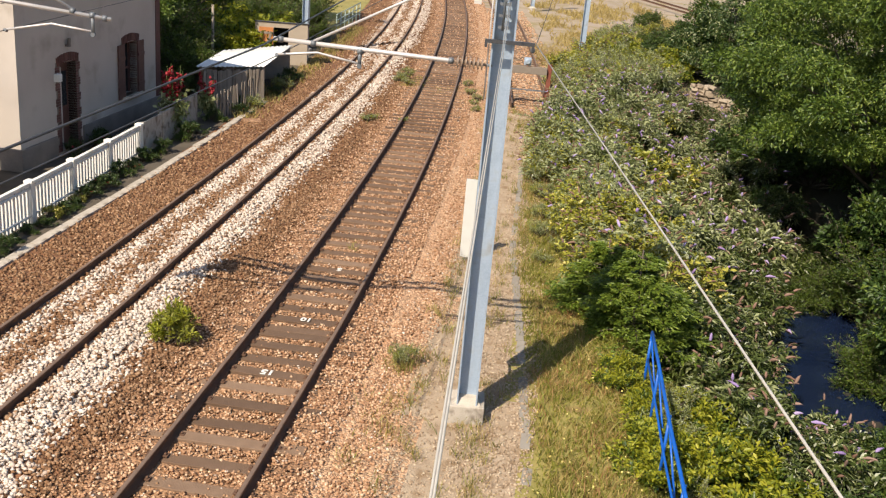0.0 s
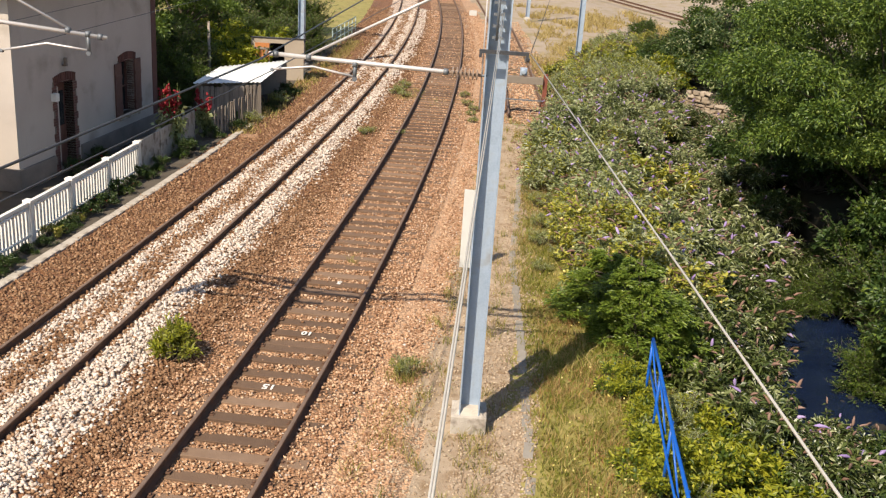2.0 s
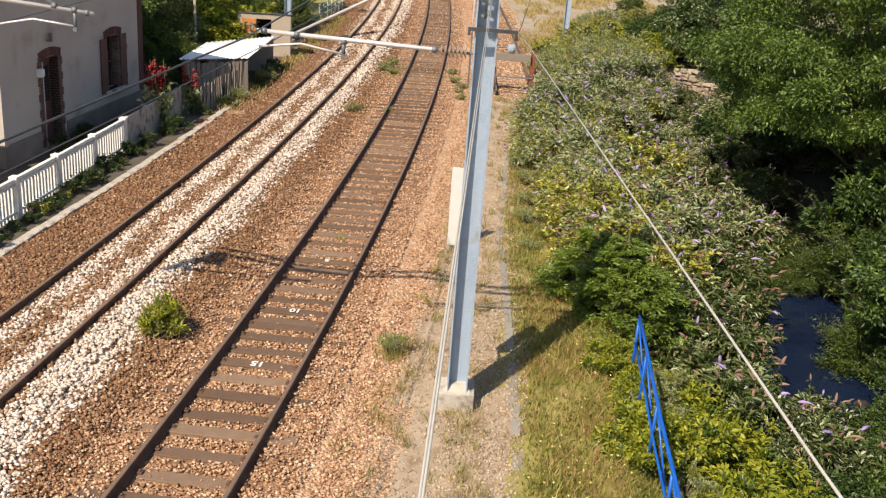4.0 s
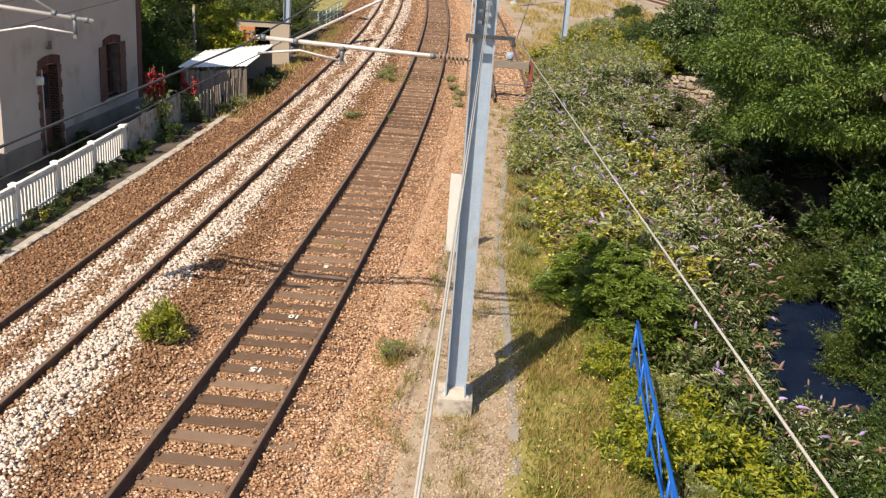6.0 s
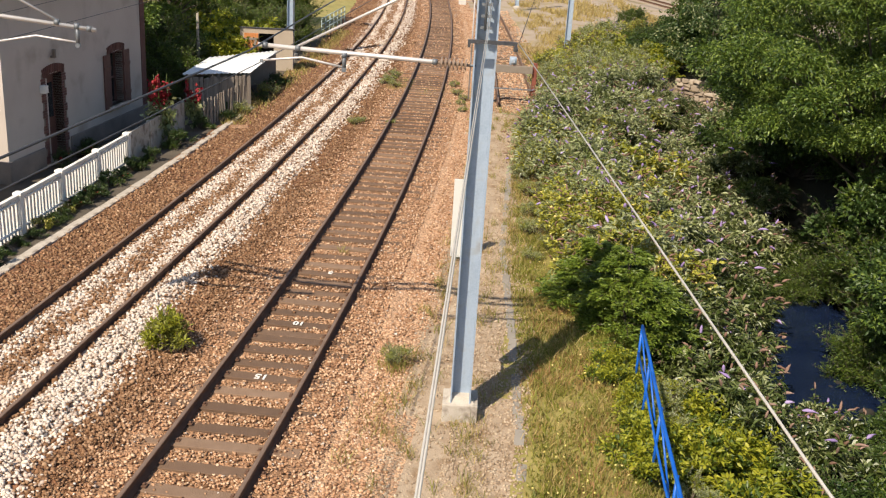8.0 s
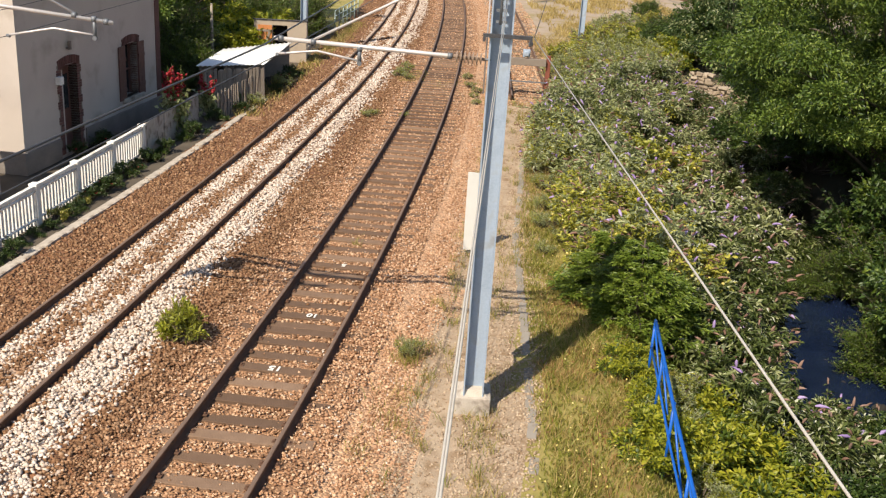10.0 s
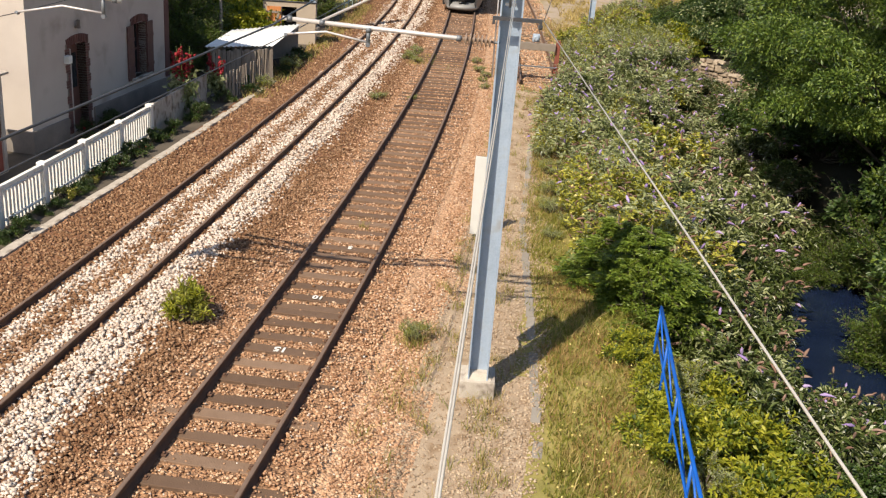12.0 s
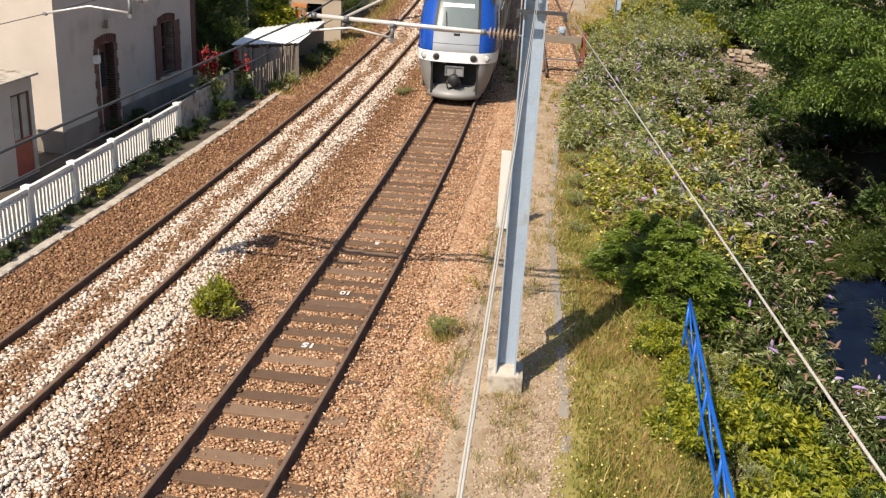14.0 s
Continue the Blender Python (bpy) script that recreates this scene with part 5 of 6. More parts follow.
# along the top of the bank, from the handrail to the siding
for x, y, k, s in ((5.5, 19.6, "bud_c", 0.9), (5.2, 21.4, "bud_b", 0.95), (4.2, 20.7, "golden", 0.9), (4.9, 20.5, "golden", 1.0), (4.0, 22.3, "golden", 0.85), (5.3, 23.4, "golden", 1.15), (4.7, 23.6, "golden", 1.0), (5.9, 28.4, "golden", 1.15), (6.9, 30.9, "golden", 1.6), (4.2, 25.3, "golden", 0.8), (6.0, 22.0, "golden", 1.15), (6.0, 18.4, "bud_c", 0.9), (6.1, 16.9, "bud_c", 0.85), (6.7, 19.4, "bud_c", 0.85), (6.7, 21.2, "bud_c", 0.95),
                   (5.6, 22.4, "bud_b", 0.85), (4.6, 22.3, "golden", 0.9), (4.1, 24.2, "weed", 1.1), (5.0, 24.6, "bud_b", 0.8), (6.3, 24.2, "bud_a", 0.95), (7.6, 23.4, "bud_c", 1.05), (4.1, 26.4, "yellow", 0.7),
                   (5.2, 27.0, "bud_b", 0.85), (4.9, 25.6, "yellow", 0.9), (6.0, 30.9, "yellow", 1.4), (6.0, 25.6, "yellow", 1.2), (6.6, 26.8, "bud_c", 0.9), (8.0, 26.4, "bud_c", 1.0), (4.3, 29.2, "bud_b", 0.7), (5.6, 29.4, "bud_a", 0.8), (7.0, 29.6, "bud_b", 0.95), (8.4, 29.4, "bud_a", 1.0), (9.4, 27.6, "bud_c", 1.0),
                   (4.6, 32.0, "bud_b", 0.8), (6.0, 32.2, "yellow", 1.3), (7.5, 32.4, "bud_b", 0.9), (9.0, 32.2, "bud_c", 1.0), (5.0, 35.0, "bud_a", 0.75), (6.4, 35.2, "bud_b", 0.85), (8.0, 35.4, "bud_a", 0.85), (9.6, 35.2, "bud_a", 0.75),
                   (10.4, 34.4, "bud_a", 0.7), (11.4, 37.0, "bud_c", 0.55), (10.2, 31.4, "bud_c", 1.1), (11.6, 30.2, "bud_c", 0.9), (10.0, 29.0, "bud_a", 1.0), (5.6, 38.0, "bud_b", 0.75), (7.2, 38.2, "bud_a", 0.8), (8.8, 38.4, "bud_b", 0.85), (10.4, 38.4, "bud_c", 0.6), (6.3, 41.2, "bud_b", 0.7), (7.8, 41.4, "bud_a", 0.75), (9.4, 41.6, "bud_a", 0.8), (11.0, 41.6, "bud_c", 0.45),
                   (6.0, 45.0, "weed", 1.6), (7.2, 45.0, "golden", 0.9), (7.6, 46.8, "weed", 1.8), (9.6, 47.4, "weed", 1.7), (9.4, 51.5, "weed", 1.8), (11.0, 47.5, "weed", 1.6), (8.8, 45.4, "golden", 0.9), (10.4, 45.4, "bud_c", 0.7), (6.8, 48.6, "golden", 1.0), (8.4, 49.6, "bud_b", 0.6), (10.2, 49.0, "weed", 1.8), (8.7, 53.6, "golden", 1.1), (9.6, 54.4, "yellow", 1.2), (11.5, 52.0, "weed", 1.8)):
    plant(k, x, y, s)
conifer(4.35, 18.0, 301, 2.1, 1.25, "bushy dark green conifer at the edge of the grass")
conifer(3.95, 19.3, 302, 1.7, 1.05, "smaller feathery conifer beside the yellowing shrubs")
conifer(5.15, 18.5, 303, 1.7, 1.0, "low feathery conifer among the buddleia")
# weeds under the shrubs' edge
for x, y, s in ((3.2, 24.0, 0.6), (3.35, 25.6, 0.6), (3.5, 27.6, 0.6), (3.4, 29.6, 0.55), (3.7, 31.2, 0.6), (3.0, 22.0, 0.4), (3.6, 22.8, 0.6), (3.9, 33.2, 0.6), (4.3, 20.9, 0.5)):
    plant("weed", x, y, s)
# beside the blue handrail and on the lower bank
for x, y, k, s in ((4.35, 14.6, "weed", 0.75), (4.7, 15.8, "weed", 0.8), (4.95, 14.2, "yellow", 0.8), (5.3, 12.8, "yellow", 0.95), (4.75, 11.8, "yellow", 0.8), (5.9, 13.8, "yellow", 0.9), (5.2, 15.9, "yellow", 0.7), (5.9, 15.2, "yellow", 0.95), (6.5, 16.0, "bud_c", 0.7), (4.5, 12.9, "weed", 0.7),
                   (6.7, 14.3, "yellow", 0.95), (7.3, 13.4, "dark", 0.75), (6.4, 12.2, "yellow", 0.9), (7.6, 14.8, "dark", 0.7), (5.7, 11.6, "yellow", 0.9), (6.9, 11.6, "dark", 0.75), (5.6, 10.6, "dark", 0.75), (7.4, 16.2, "bud_c", 0.9), (4.2, 10.4, "weed", 0.7)):
    plant(k, x, y, s)
# weeds in the ballast
for x, y, s in ((-0.95, 46.2, 0.5), (-1.3, 44.4, 0.5), (-0.9, 43.6, 0.45), (-1.1, 45.2, 0.5), (1.75, 44.6, 0.4), (1.85, 42.6, 0.4), (1.9, 40.6, 0.35), (1.95, 39.2, 0.35), (-0.8, 36.2, 0.3), (-2.1, 35.7, 0.4), (-1.9, 36.2, 0.3), (2.1, 41.6, 0.4)):
    plant("weed", x, y, s)
plant("weed", -0.05, 16.05, 0.4, squash=1.45)
plant("small", -4.2, 16.2, 0.98, squash=1.3)
# the flower bed in front of the white fence
for y, kind, size in ((17.3, "bed", 0.9), (18.2, "bed", 0.8), (18.9, "rose", 0.7), (19.5, "bed", 0.75), (20.0, "bed", 1.1), (20.7, "bed", 0.6), (21.3, "bed", 0.7), (21.9, "bed", 0.75), (22.5, "gold", 0.9), (23.0, "bed", 0.9), (23.4, "bed", 0.75), (23.8, "gold", 0.65),
                      (24.3, "rose", 1.0), (24.7, "bed", 0.9), (25.1, "rose", 1.15), (25.6, "bed", 0.8), (26.4, "bed", 1.25), (26.9, "rose", 0.7), (27.4, "bed", 0.8), (28.2, "bed", 0.7)):
    plant(kind, fence_line(y) + 0.36 + random.uniform(-0.1, 0.12), y, size * 0.72)
for k in (0, 1, 3, 4, 6, 9):
    y = 28.2 + k * 0.95
    plant("bed" if k != 4 else "rose", fence_line(y) + 0.32 + 0.05 * k, y, random.uniform(0.7, 1.2))
for x, y in ((-9.9, 28.2), (-9.7, 29.9), (-9.85, 29.2)):
    plant("rose", x, y, 0.9)


def hollyhock(x, y, seed, h):
    rng = np.random.default_rng(seed)
    ob = tagged(empty("hollyhock", pose(x, y, -0.08)), "tall hollyhock with red flowers behind the fence", "flower")
    bm = bmesh.new()
    fp, fo, lp, lo = [], [], [], []
    for k in range(7):
        a = rng.uniform(0, 6.28)
        top = Vector((0.22 * math.cos(a), 0.22 * math.sin(a), h * rng.uniform(0.75, 1.05)))
        tube(bm, [(0, 0, 0), top * 0.5 + Vector((0.05, 0, 0)), top], [0.02, 0.014, 0.006], 5)
        for j in range(26):
            f = rng.uniform(0.25, 0.98)
            q = np.array(top) * f + rng.normal(0, 0.05 if f > 0.66 else 0.13, 3)
            w = rng.normal(size=3)
            if f > 0.66:
                fp.append(q), fo.append(w)
            else:
                lp.append(q), lo.append(w)
    part("stem", bm, "leaf_green", ob)
    rep = np.repeat(np.array(lp), 2, axis=0)
    part("foliage", leaf_mesh("leaves", "leaf_bud", rng, rep, rng.normal(size=rep.shape), 0.2, 0.15, 0.3), "leaf_bud", ob)
    part("blossom", spikes(rng, np.array(fp), np.array(fo), 0.075, 0.06, "flower_red", "blossoms"), "flower_red", ob, "red blossoms")


hollyhock(-8.1, 31.4, 5, 2.4)
hollyhock(-8.0, 31.7, 6, 2.2)
hollyhock(-7.55, 34.0, 7, 1.7)


# ---- trees ----
def tree(name, x, y, z, seed, height, spread, leaf, length, width, per, label, lumps=60, second=None, trunk=0.22, low=0.3, bias=(0, 0)):
    rng = np.random.default_rng(seed)
    ob = tagged(empty(name, pose(x, y, z)), label, "tree")
    ls, p, o = [], [], []
    zc, zr = height * (low + 1) / 2, height * (1 - low) / 2
    want = lumps // 2
    for attempt in range(want * 30):
        if len(ls) >= want:
            break
        w = rng.normal(size=3)
        w /= np.linalg.norm(w)
        k = rng.uniform(0.72, 1.0) if attempt % 5 else rng.uniform(0.35, 0.6)
        c = np.array([w[0] * spread * k, w[1] * spread * k, zc + w[2] * zr * k])
        c[:2] += np.array(bias) * c[2] / height
        big = spread * rng.uniform(0.12, 0.25)
        if any(math.dist(c, q[:3]) < 0.85 * (big + q[3]) for q in ls):
            continue
        ls.append((*c, big))
        # a dome of leaf sprays, lobed, thick above and open beneath
        n = int(per * 3.0 * big * big)
        v = rng.normal(size=(n, 3))
        v /= np.linalg.norm(v, axis=1)[:, None]
        v[:, 2] = np.where(v[:, 2] < -0.2, -v[:, 2], v[:, 2])
        lobe = np.array([noise.noise(Vector(q) * 2.6 + Vector(c)) for q in v])
        rr = big * (0.92 + 0.55 * lobe) * (1 - np.abs(rng.normal(0, 0.13, n)))
        q = c + v * rr[:, None] * np.array([1, 1, 0.6])
        q[:, 2] -= 0.3 * (np.hypot(q[:, 0] - c[0], q[:, 1] - c[1]) / big) ** 2 * big * 0.6
        p.append(q), o.append(v + np.array([0, 0, -0.25]))
    p, o = np.concatenate(p), np.concatenate(o)
    p[:, 2] = np.maximum(p[:, 2], 0.1)
    bm = bmesh.new()
    tube(bm, [(0, 0, -0.5), (0.1, 0.05, height * 0.25), (0.25 + bias[0] * 0.3, -0.1 + bias[1] * 0.3, height * 0.5), (0.2 + bias[0] * 0.6, 0.1 + bias[1] * 0.6, height * 0.85)], [trunk, trunk * 0.75, trunk * 0.5, trunk * 0.15], 10)
    part("trunk", bm, "bark", ob, smooth=True)
    bm = bmesh.new()
    for lx, ly, lz, r in ls[::2]:
        s = Vector((0.15 + bias[0] * 0.25, 0, height * rng.uniform(0.2, 0.5)))
        t = Vector((lx, ly, lz))
        tube(bm, [s, s.lerp(t, 0.5) + Vector((0, 0, 0.15 * spread * 0.3)), t], [trunk * 0.25, trunk * 0.15, trunk * 0.05], 5, False)
    tagged(part("branchwork", bm, "bark", ob), kind="stuff")
    # sprays of several leaves side by side
    p = np.repeat(p, 4, axis=0) + rng.normal(0, length * 0.9, (len(p) * 4, 3)) * np.array([1, 1, 0.45])
    o = np.repeat(o, 4, axis=0) + rng.normal(0, 0.7, (len(o) * 4, 3))
    if second:
        cut = rng.random(len(p)) < second[1]
        part("crown", leaf_mesh("crown", second[0], rng, p[cut], o[cut], length, width, 0.2), second[0], ob)
        p, o = p[~cut], o[~cut]
    part("crown", leaf_mesh("crown", leaf, rng, p, o, length, width, 0.2), leaf, ob)
    return ob


tree("broadleaf_tree", 14.4, 30.0, -2.2, 201, 8.8, 5.2, "leaf_tree", 0.125, 0.05, 260, "large fresh green tree leaning over the stream", 140, ("leaf_dark", 0.3), 0.24, 0.38, (-0.9, -0.9))
tree("broadleaf_tree", 16.8, 24.0, -1.2, 211, 8.0, 3.8, "leaf_tree", 0.115, 0.045, 270, "leafy green tree on the stream bank", 90, ("leaf_dark", 0.3), 0.25, 0.3, (-0.4, -0.3))
tree("broadleaf_tree", 16.5, 38.0, -0.6, 202, 8.0, 4.8, "leaf_tree", 0.16, 0.07, 150, "green tree on the far bank of the stream", 70, ("leaf_dark", 0.4), 0.28, 0.25)
tree("broadleaf_tree", 12.4, 19.6, -2.3, 203, 3.6, 2.2, "leaf_dark", 0.13, 0.055, 260, "low dark tree overhanging the water", 50, ("leaf_tree", 0.35), 0.16, 0.2)
tree("broadleaf_tree", 15.2, 52.0, -0.4, 204, 5.0, 2.8, "leaf_dark", 0.16, 0.08, 190, "ivy-covered dark tree behind the rubble wall", 40, ("leaf_bud", 0.25), 0.2, 0.1)
tree("broadleaf_tree", 18.0, 55.0, -0.4, 206, 7.5, 4.2, "leaf_green", 0.18, 0.08, 130, "broad green tree beyond the stream", 60, ("leaf_dark", 0.4), 0.28, 0.15)
tree("broadleaf_tree", -11.4, 46.0, -0.1, 217, 5.5, 2.4, "leaf_tree", 0.15, 0.08, 200, "dense dark tree between house and shed", 60, ("leaf_green", 0.3), 0.25, 0.05)
tree("broadleaf_tree", -14.5, 49.0, -0.1, 218, 8.0, 3.6, "leaf_tree", 0.17, 0.09, 170, "dark garden tree behind the shed", 60, ("leaf_green", 0.3), 0.25, 0.05)
tree("broadleaf_tree", -12.2, 40.5, -0.1, 207, 7.5, 3.2, "leaf_tree", 0.15, 0.08, 200, "dark leafy tree behind the house", 60, ("leaf_green", 0.3), 0.25, 0.02)
tree("broadleaf_tree", -13.0, 58.0, -0.1, 208, 8.5, 4.5, "leaf_dark", 0.2, 0.1, 110, "dark tree behind the garden", 60, ("leaf_green", 0.4), 0.3, 0.08)
tree("broadleaf_tree", -9.0, 62.0, -0.1, 209, 8.0, 3.6, "leaf_dark", 0.2, 0.1, 120, "dark tree beside the cabin", 55, ("leaf_green", 0.4), 0.3, 0.06)
tree("broadleaf_tree", -10.4, 50.0, -0.1, 210, 2.6, 1.8, "leaf_yellow", 0.14, 0.07, 200, "small yellow-green garden tree", 34, ("leaf_green", 0.5), 0.1, 0.1)
PROTO["dark"][1] = True
for x, y, s in ((14.4, 24.0, 1.2), (14.2, 35.4, 1.5), (16.2, 34.2, 1.7), (18.2, 33.4, 1.8), (12.6, 36.6, 1.2), (20.0, 36.0, 2.0), (17.0, 38.0, 1.8), (14.2, 41.6, 1.2), (13.0, 27.4, 0.8), (15.0, 21.0, 1.2), (13.6, 17.2, 1.1), (11.0, 31.6, 0.7), (12.6, 33.5, 0.7), (15.2, 47.0, 1.2)):
    plant("dark", x, y, s)
for x, y, s in ((-9.9, 39.6, 1.2), (-10.9, 41.8, 1.6), (-10.2, 44.0, 0.9), (-11.5, 45.0, 1.7), (-9.0, 51.0, 1.4), (-7.6, 52.5, 1.3), (-10.6, 54.0, 1.7), (-6.8, 55.0, 1.2), (-8.4, 57.5, 1.8), (-9.4, 37.4, 0.6),
                (12.4, 54.6, 0.9), (14.9, 56.5, 1.3), (16.0, 59.5, 1.7), (16.8, 52.0, 2.0), (17.2, 46.5, 2.0)):
    plant("green" if x < 0 else "dark", x, y, s)
for x, y, s in ((-9.0, 45.6, 1.5), (-9.6, 47.8, 2.0), (-8.6, 47.0, 1.6), (-8.3, 49.4, 1.8), (10.6, 51.6, 1.1), (13.0, 52.8, 1.4), (11.2, 57.6, 1.2)):
    plant("yellow", x, y, s)
for x, y, s in ((8.3, 14.4, 0.55), (8.0, 12.8, 0.6), (9.6, 25.6, 0.65)):
    plant("dark", x, y, s)
for k, x, y, s in (("green", 12.0, 20.6, 1.0), ("dark", 12.6, 19.0, 1.2), ("green", 12.5, 22.6, 1.1), ("dark", 13.2, 21.6, 1.5), ("green", 13.0, 24.6, 1.2), ("dark", 12.9, 17.0, 1.2), ("green", 12.3, 26.6, 0.9), ("dark", 14.0, 26.0, 1.5), ("dark", 14.6, 18.6, 1.6), ("dark", 11.3, 16.2, 1.0), ("dark", 11.0, 14.0, 1.1), ("dark", 11.6, 18.0, 0.9), ("dark", 8.6, 14.9, 0.9), ("yellow", 3.78, 15.7, 0.42), ("yellow", 3.95, 15.0, 0.4), ("yellow", 4.0, 16.4, 0.4), ("yellow", 4.3, 13.6, 0.45), ("green", 12.2, 16.0, 0.9)):
    plant(k, x, y, s)
for x, y, s in ((12.2, 50.6, 1.1), (10.9, 49.6, 0.9), (13.4, 54.0, 1.2)):
    plant("yellow", x, y, s)

for k, x, y, s in (("bud_c", 11.6, 41.6, 0.34), ("bud_c", 12.7, 40.6, 0.4), ("bud_c", 11.9, 39.2, 0.6), ("bed", -6.0, 39.2, 0.8), ("weed", -5.95, 40.4, 0.7), ("rose", -5.9, 41.6, 0.9), ("bed", -5.8, 42.8, 1.1), ("weed", -6.35, 36.6, 0.6), ("rose", -6.6, 35.4, 0.8), ("yellow", 3.9, 13.5, 0.62), ("yellow", 3.82, 12.9, 0.5), ("yellow", 3.98, 14.0, 0.6), ("bud_a", 12.3, 37.4, 0.8), ("bud_c", 11.5, 35.4, 0.85), ("bud_c", 12.2, 33.4, 0.8),
                   ("dark", 9.0, 16.2, 0.7), ("dark", 9.7, 17.7, 0.6), ("dark", 8.7, 13.2, 0.85), ("dark", 9.7, 14.9, 0.85), ("green", 10.4, 16.3, 0.75), ("yellow", 7.9, 15.6, 0.8), ("yellow", 7.6, 12.2, 0.8), ("dark", 8.2, 11.6, 0.8),
                   ("green", 11.5, 21.6, 0.95), ("dark", 11.9, 20.2, 0.9), ("green", 10.9, 26.6, 0.65), ("green", 11.9, 27.6, 0.8), ("bud_c", 9.3, 25.4, 0.7), ("green", 12.6, 28.8, 0.8), ("yellow", 11.3, 28.2, 0.7), ("green", 10.4, 28.6, 0.6), ("yellow", 12.9, 27.2, 0.7), ("bud_c", 8.4, 18.0, 0.7),
                   ("golden", 9.4, 56.6, 1.0), ("weed", 9.9, 58.5, 1.5), ("weed", 8.9, 57.8, 1.3), ("golden", 10.8, 58.0, 1.0), ("yellow", 11.6, 56.4, 0.9), ("weed", 11.4, 60.0, 1.4), ("weed", 10.4, 62.0, 1.2), ("golden", 12.4, 60.6, 0.9),
                   ("green", 12.9, 58.6, 1.0), ("bud_b", 12.2, 64.0, 0.7), ("weed", 13.6, 63.0, 1.3), ("dark", 14.4, 60.8, 1.1), ("golden", 14.4, 67.0, 0.9), ("green", 15.2, 72.0, 0.9), ("weed", 6.7, 46.4, 1.3), ("weed", 6.9, 48.6, 1.4), ("golden", 7.4, 50.6, 0.9), ("weed", 7.9, 52.0, 1.5), ("weed", 8.4, 54.6, 1.5), ("golden", 9.0, 55.4, 1.0), ("weed", 10.0, 56.0, 1.7), ("weed", 11.0, 63.6, 1.4), ("weed", 12.6, 66.0, 1.3), ("yellow", 16.4, 64.0, 1.2)):
    plant(k, x, y, s)

rb = bmesh.new()
bmesh.ops.create_icosphere(rb, subdivisions=2, radius=0.5)
for v in rb.verts:
    v.co *= 0.8 + 0.35 * noise.noise(v.co * 2.5)
rm = bpy.data.meshes.new("stone")
rb.to_mesh(rm)
rb.free()
rm.materials.append(M["rock"])
rng = np.random.default_rng(77)
wall = tagged(empty("rubble_wall", pose(11.55, 43.9, -0.25, 0, 0, -22)), "broken pale rubble stone wall among the bushes", "wall")
blocks = []
for k in range(4):
    bm = bmesh.new()
    bmesh.ops.create_cube(bm, size=1.0)
    bmesh.ops.bevel(bm, geom=bm.edges[:], offset=0.12, segments=1, affect="EDGES")
    for v in bm.verts:
        v.co += Vector(rng.normal(0, 0.045, 3))
    me = bpy.data.meshes.new("stone")
    bm.to_mesh(me)
    bm.free()
    me.materials.append(M["rock"])
    blocks.append(me)
for row in range(11):
    z = -0.42 + row * 0.165
    u = -0.1 + rng.uniform(0, 0.2)
    while u < 2.75:
        w = rng.uniform(0.2, 0.42)
        # the wall is broken down in two steps
        crest = 1.32 if u < 0.95 else (0.86 if u < 1.7 else 0.5)
        if z < crest + rng.normal(0, 0.06):
            ob = new("stone", blocks[int(rng.integers(4))])
            ob.parent = wall
            ob.matrix_basis = pose(u + w / 2, rng.normal(0, 0.035), z + rng.normal(0, 0.015), *rng.normal(0, 6, 3)) @ Matrix.Diagonal((w * rng.uniform(0.85, 1.05), 0.42, 0.155 * rng.uniform(0.75, 1.25), 1))
        u += w
wet = rm.copy()
wet.materials[0] = M["wet_rock"]
stream_rocks = tagged(empty("stream_rocks"), "dark wet rocks in the stream bed", "rocks")
for k in range(40):
    y = rng.uniform(17, 32)
    ob = new("rock", wet)
    ob.parent = stream_rocks
    ob.matrix_basis = pose(x_through(y) + rng.uniform(10.0, 15.0), y, -2.52, *rng.uniform(0, 360, 3)) @ Matrix.Diagonal((*rng.uniform(0.2, 0.6, 3), 1))


far_paling = tagged(empty("wooden_paling"), "pale chestnut paling among the trees", "fence")
for k in range(16):
    ob = new("pale", pm)
    ob.parent = far_paling
    ob.matrix_basis = pose(16.9 + k * 0.16, 67.8 - 0.05 * k, -0.3 + random.uniform(-0.1, 0.1), random.uniform(-4, 4), random.uniform(-4, 4), 80)


# ---- grass ----
def blades(name, mat, label, rng, xs, ys, zs, h, w):
    n = len(xs)
    a = rng.uniform(0, 2 * math.pi, n)
    side = np.stack([np.cos(a), np.sin(a), np.zeros(n)], 1) * w
    lean = rng.normal(0, 0.5, (n, 3)) * np.array([1, 1, 0])
    base = np.stack([xs, ys, zs], 1)
    hh = (h * rng.uniform(0.45, 1.4, n))[:, None]
    mid = base + lean * hh * 0.35 + np.array([0, 0, 0.55]) * hh
    tip = base + lean * hh * 1.1 + np.array([0, 0, 1.0]) * hh
    v = np.stack([base - side, base + side, mid + side * 0.7, mid - side * 0.7, tip], 1).reshape(-1, 3)
    b = (np.arange(n) * 5)[:, None]
    f = np.concatenate([b + np.array([[0, 1, 2]]), b + np.array([[0, 2, 3]]), b + np.array([[3, 2, 4]])])
    return tagged(new(name, mesh_of(name, v, f, mat)), label, "grass", kind="stuff")


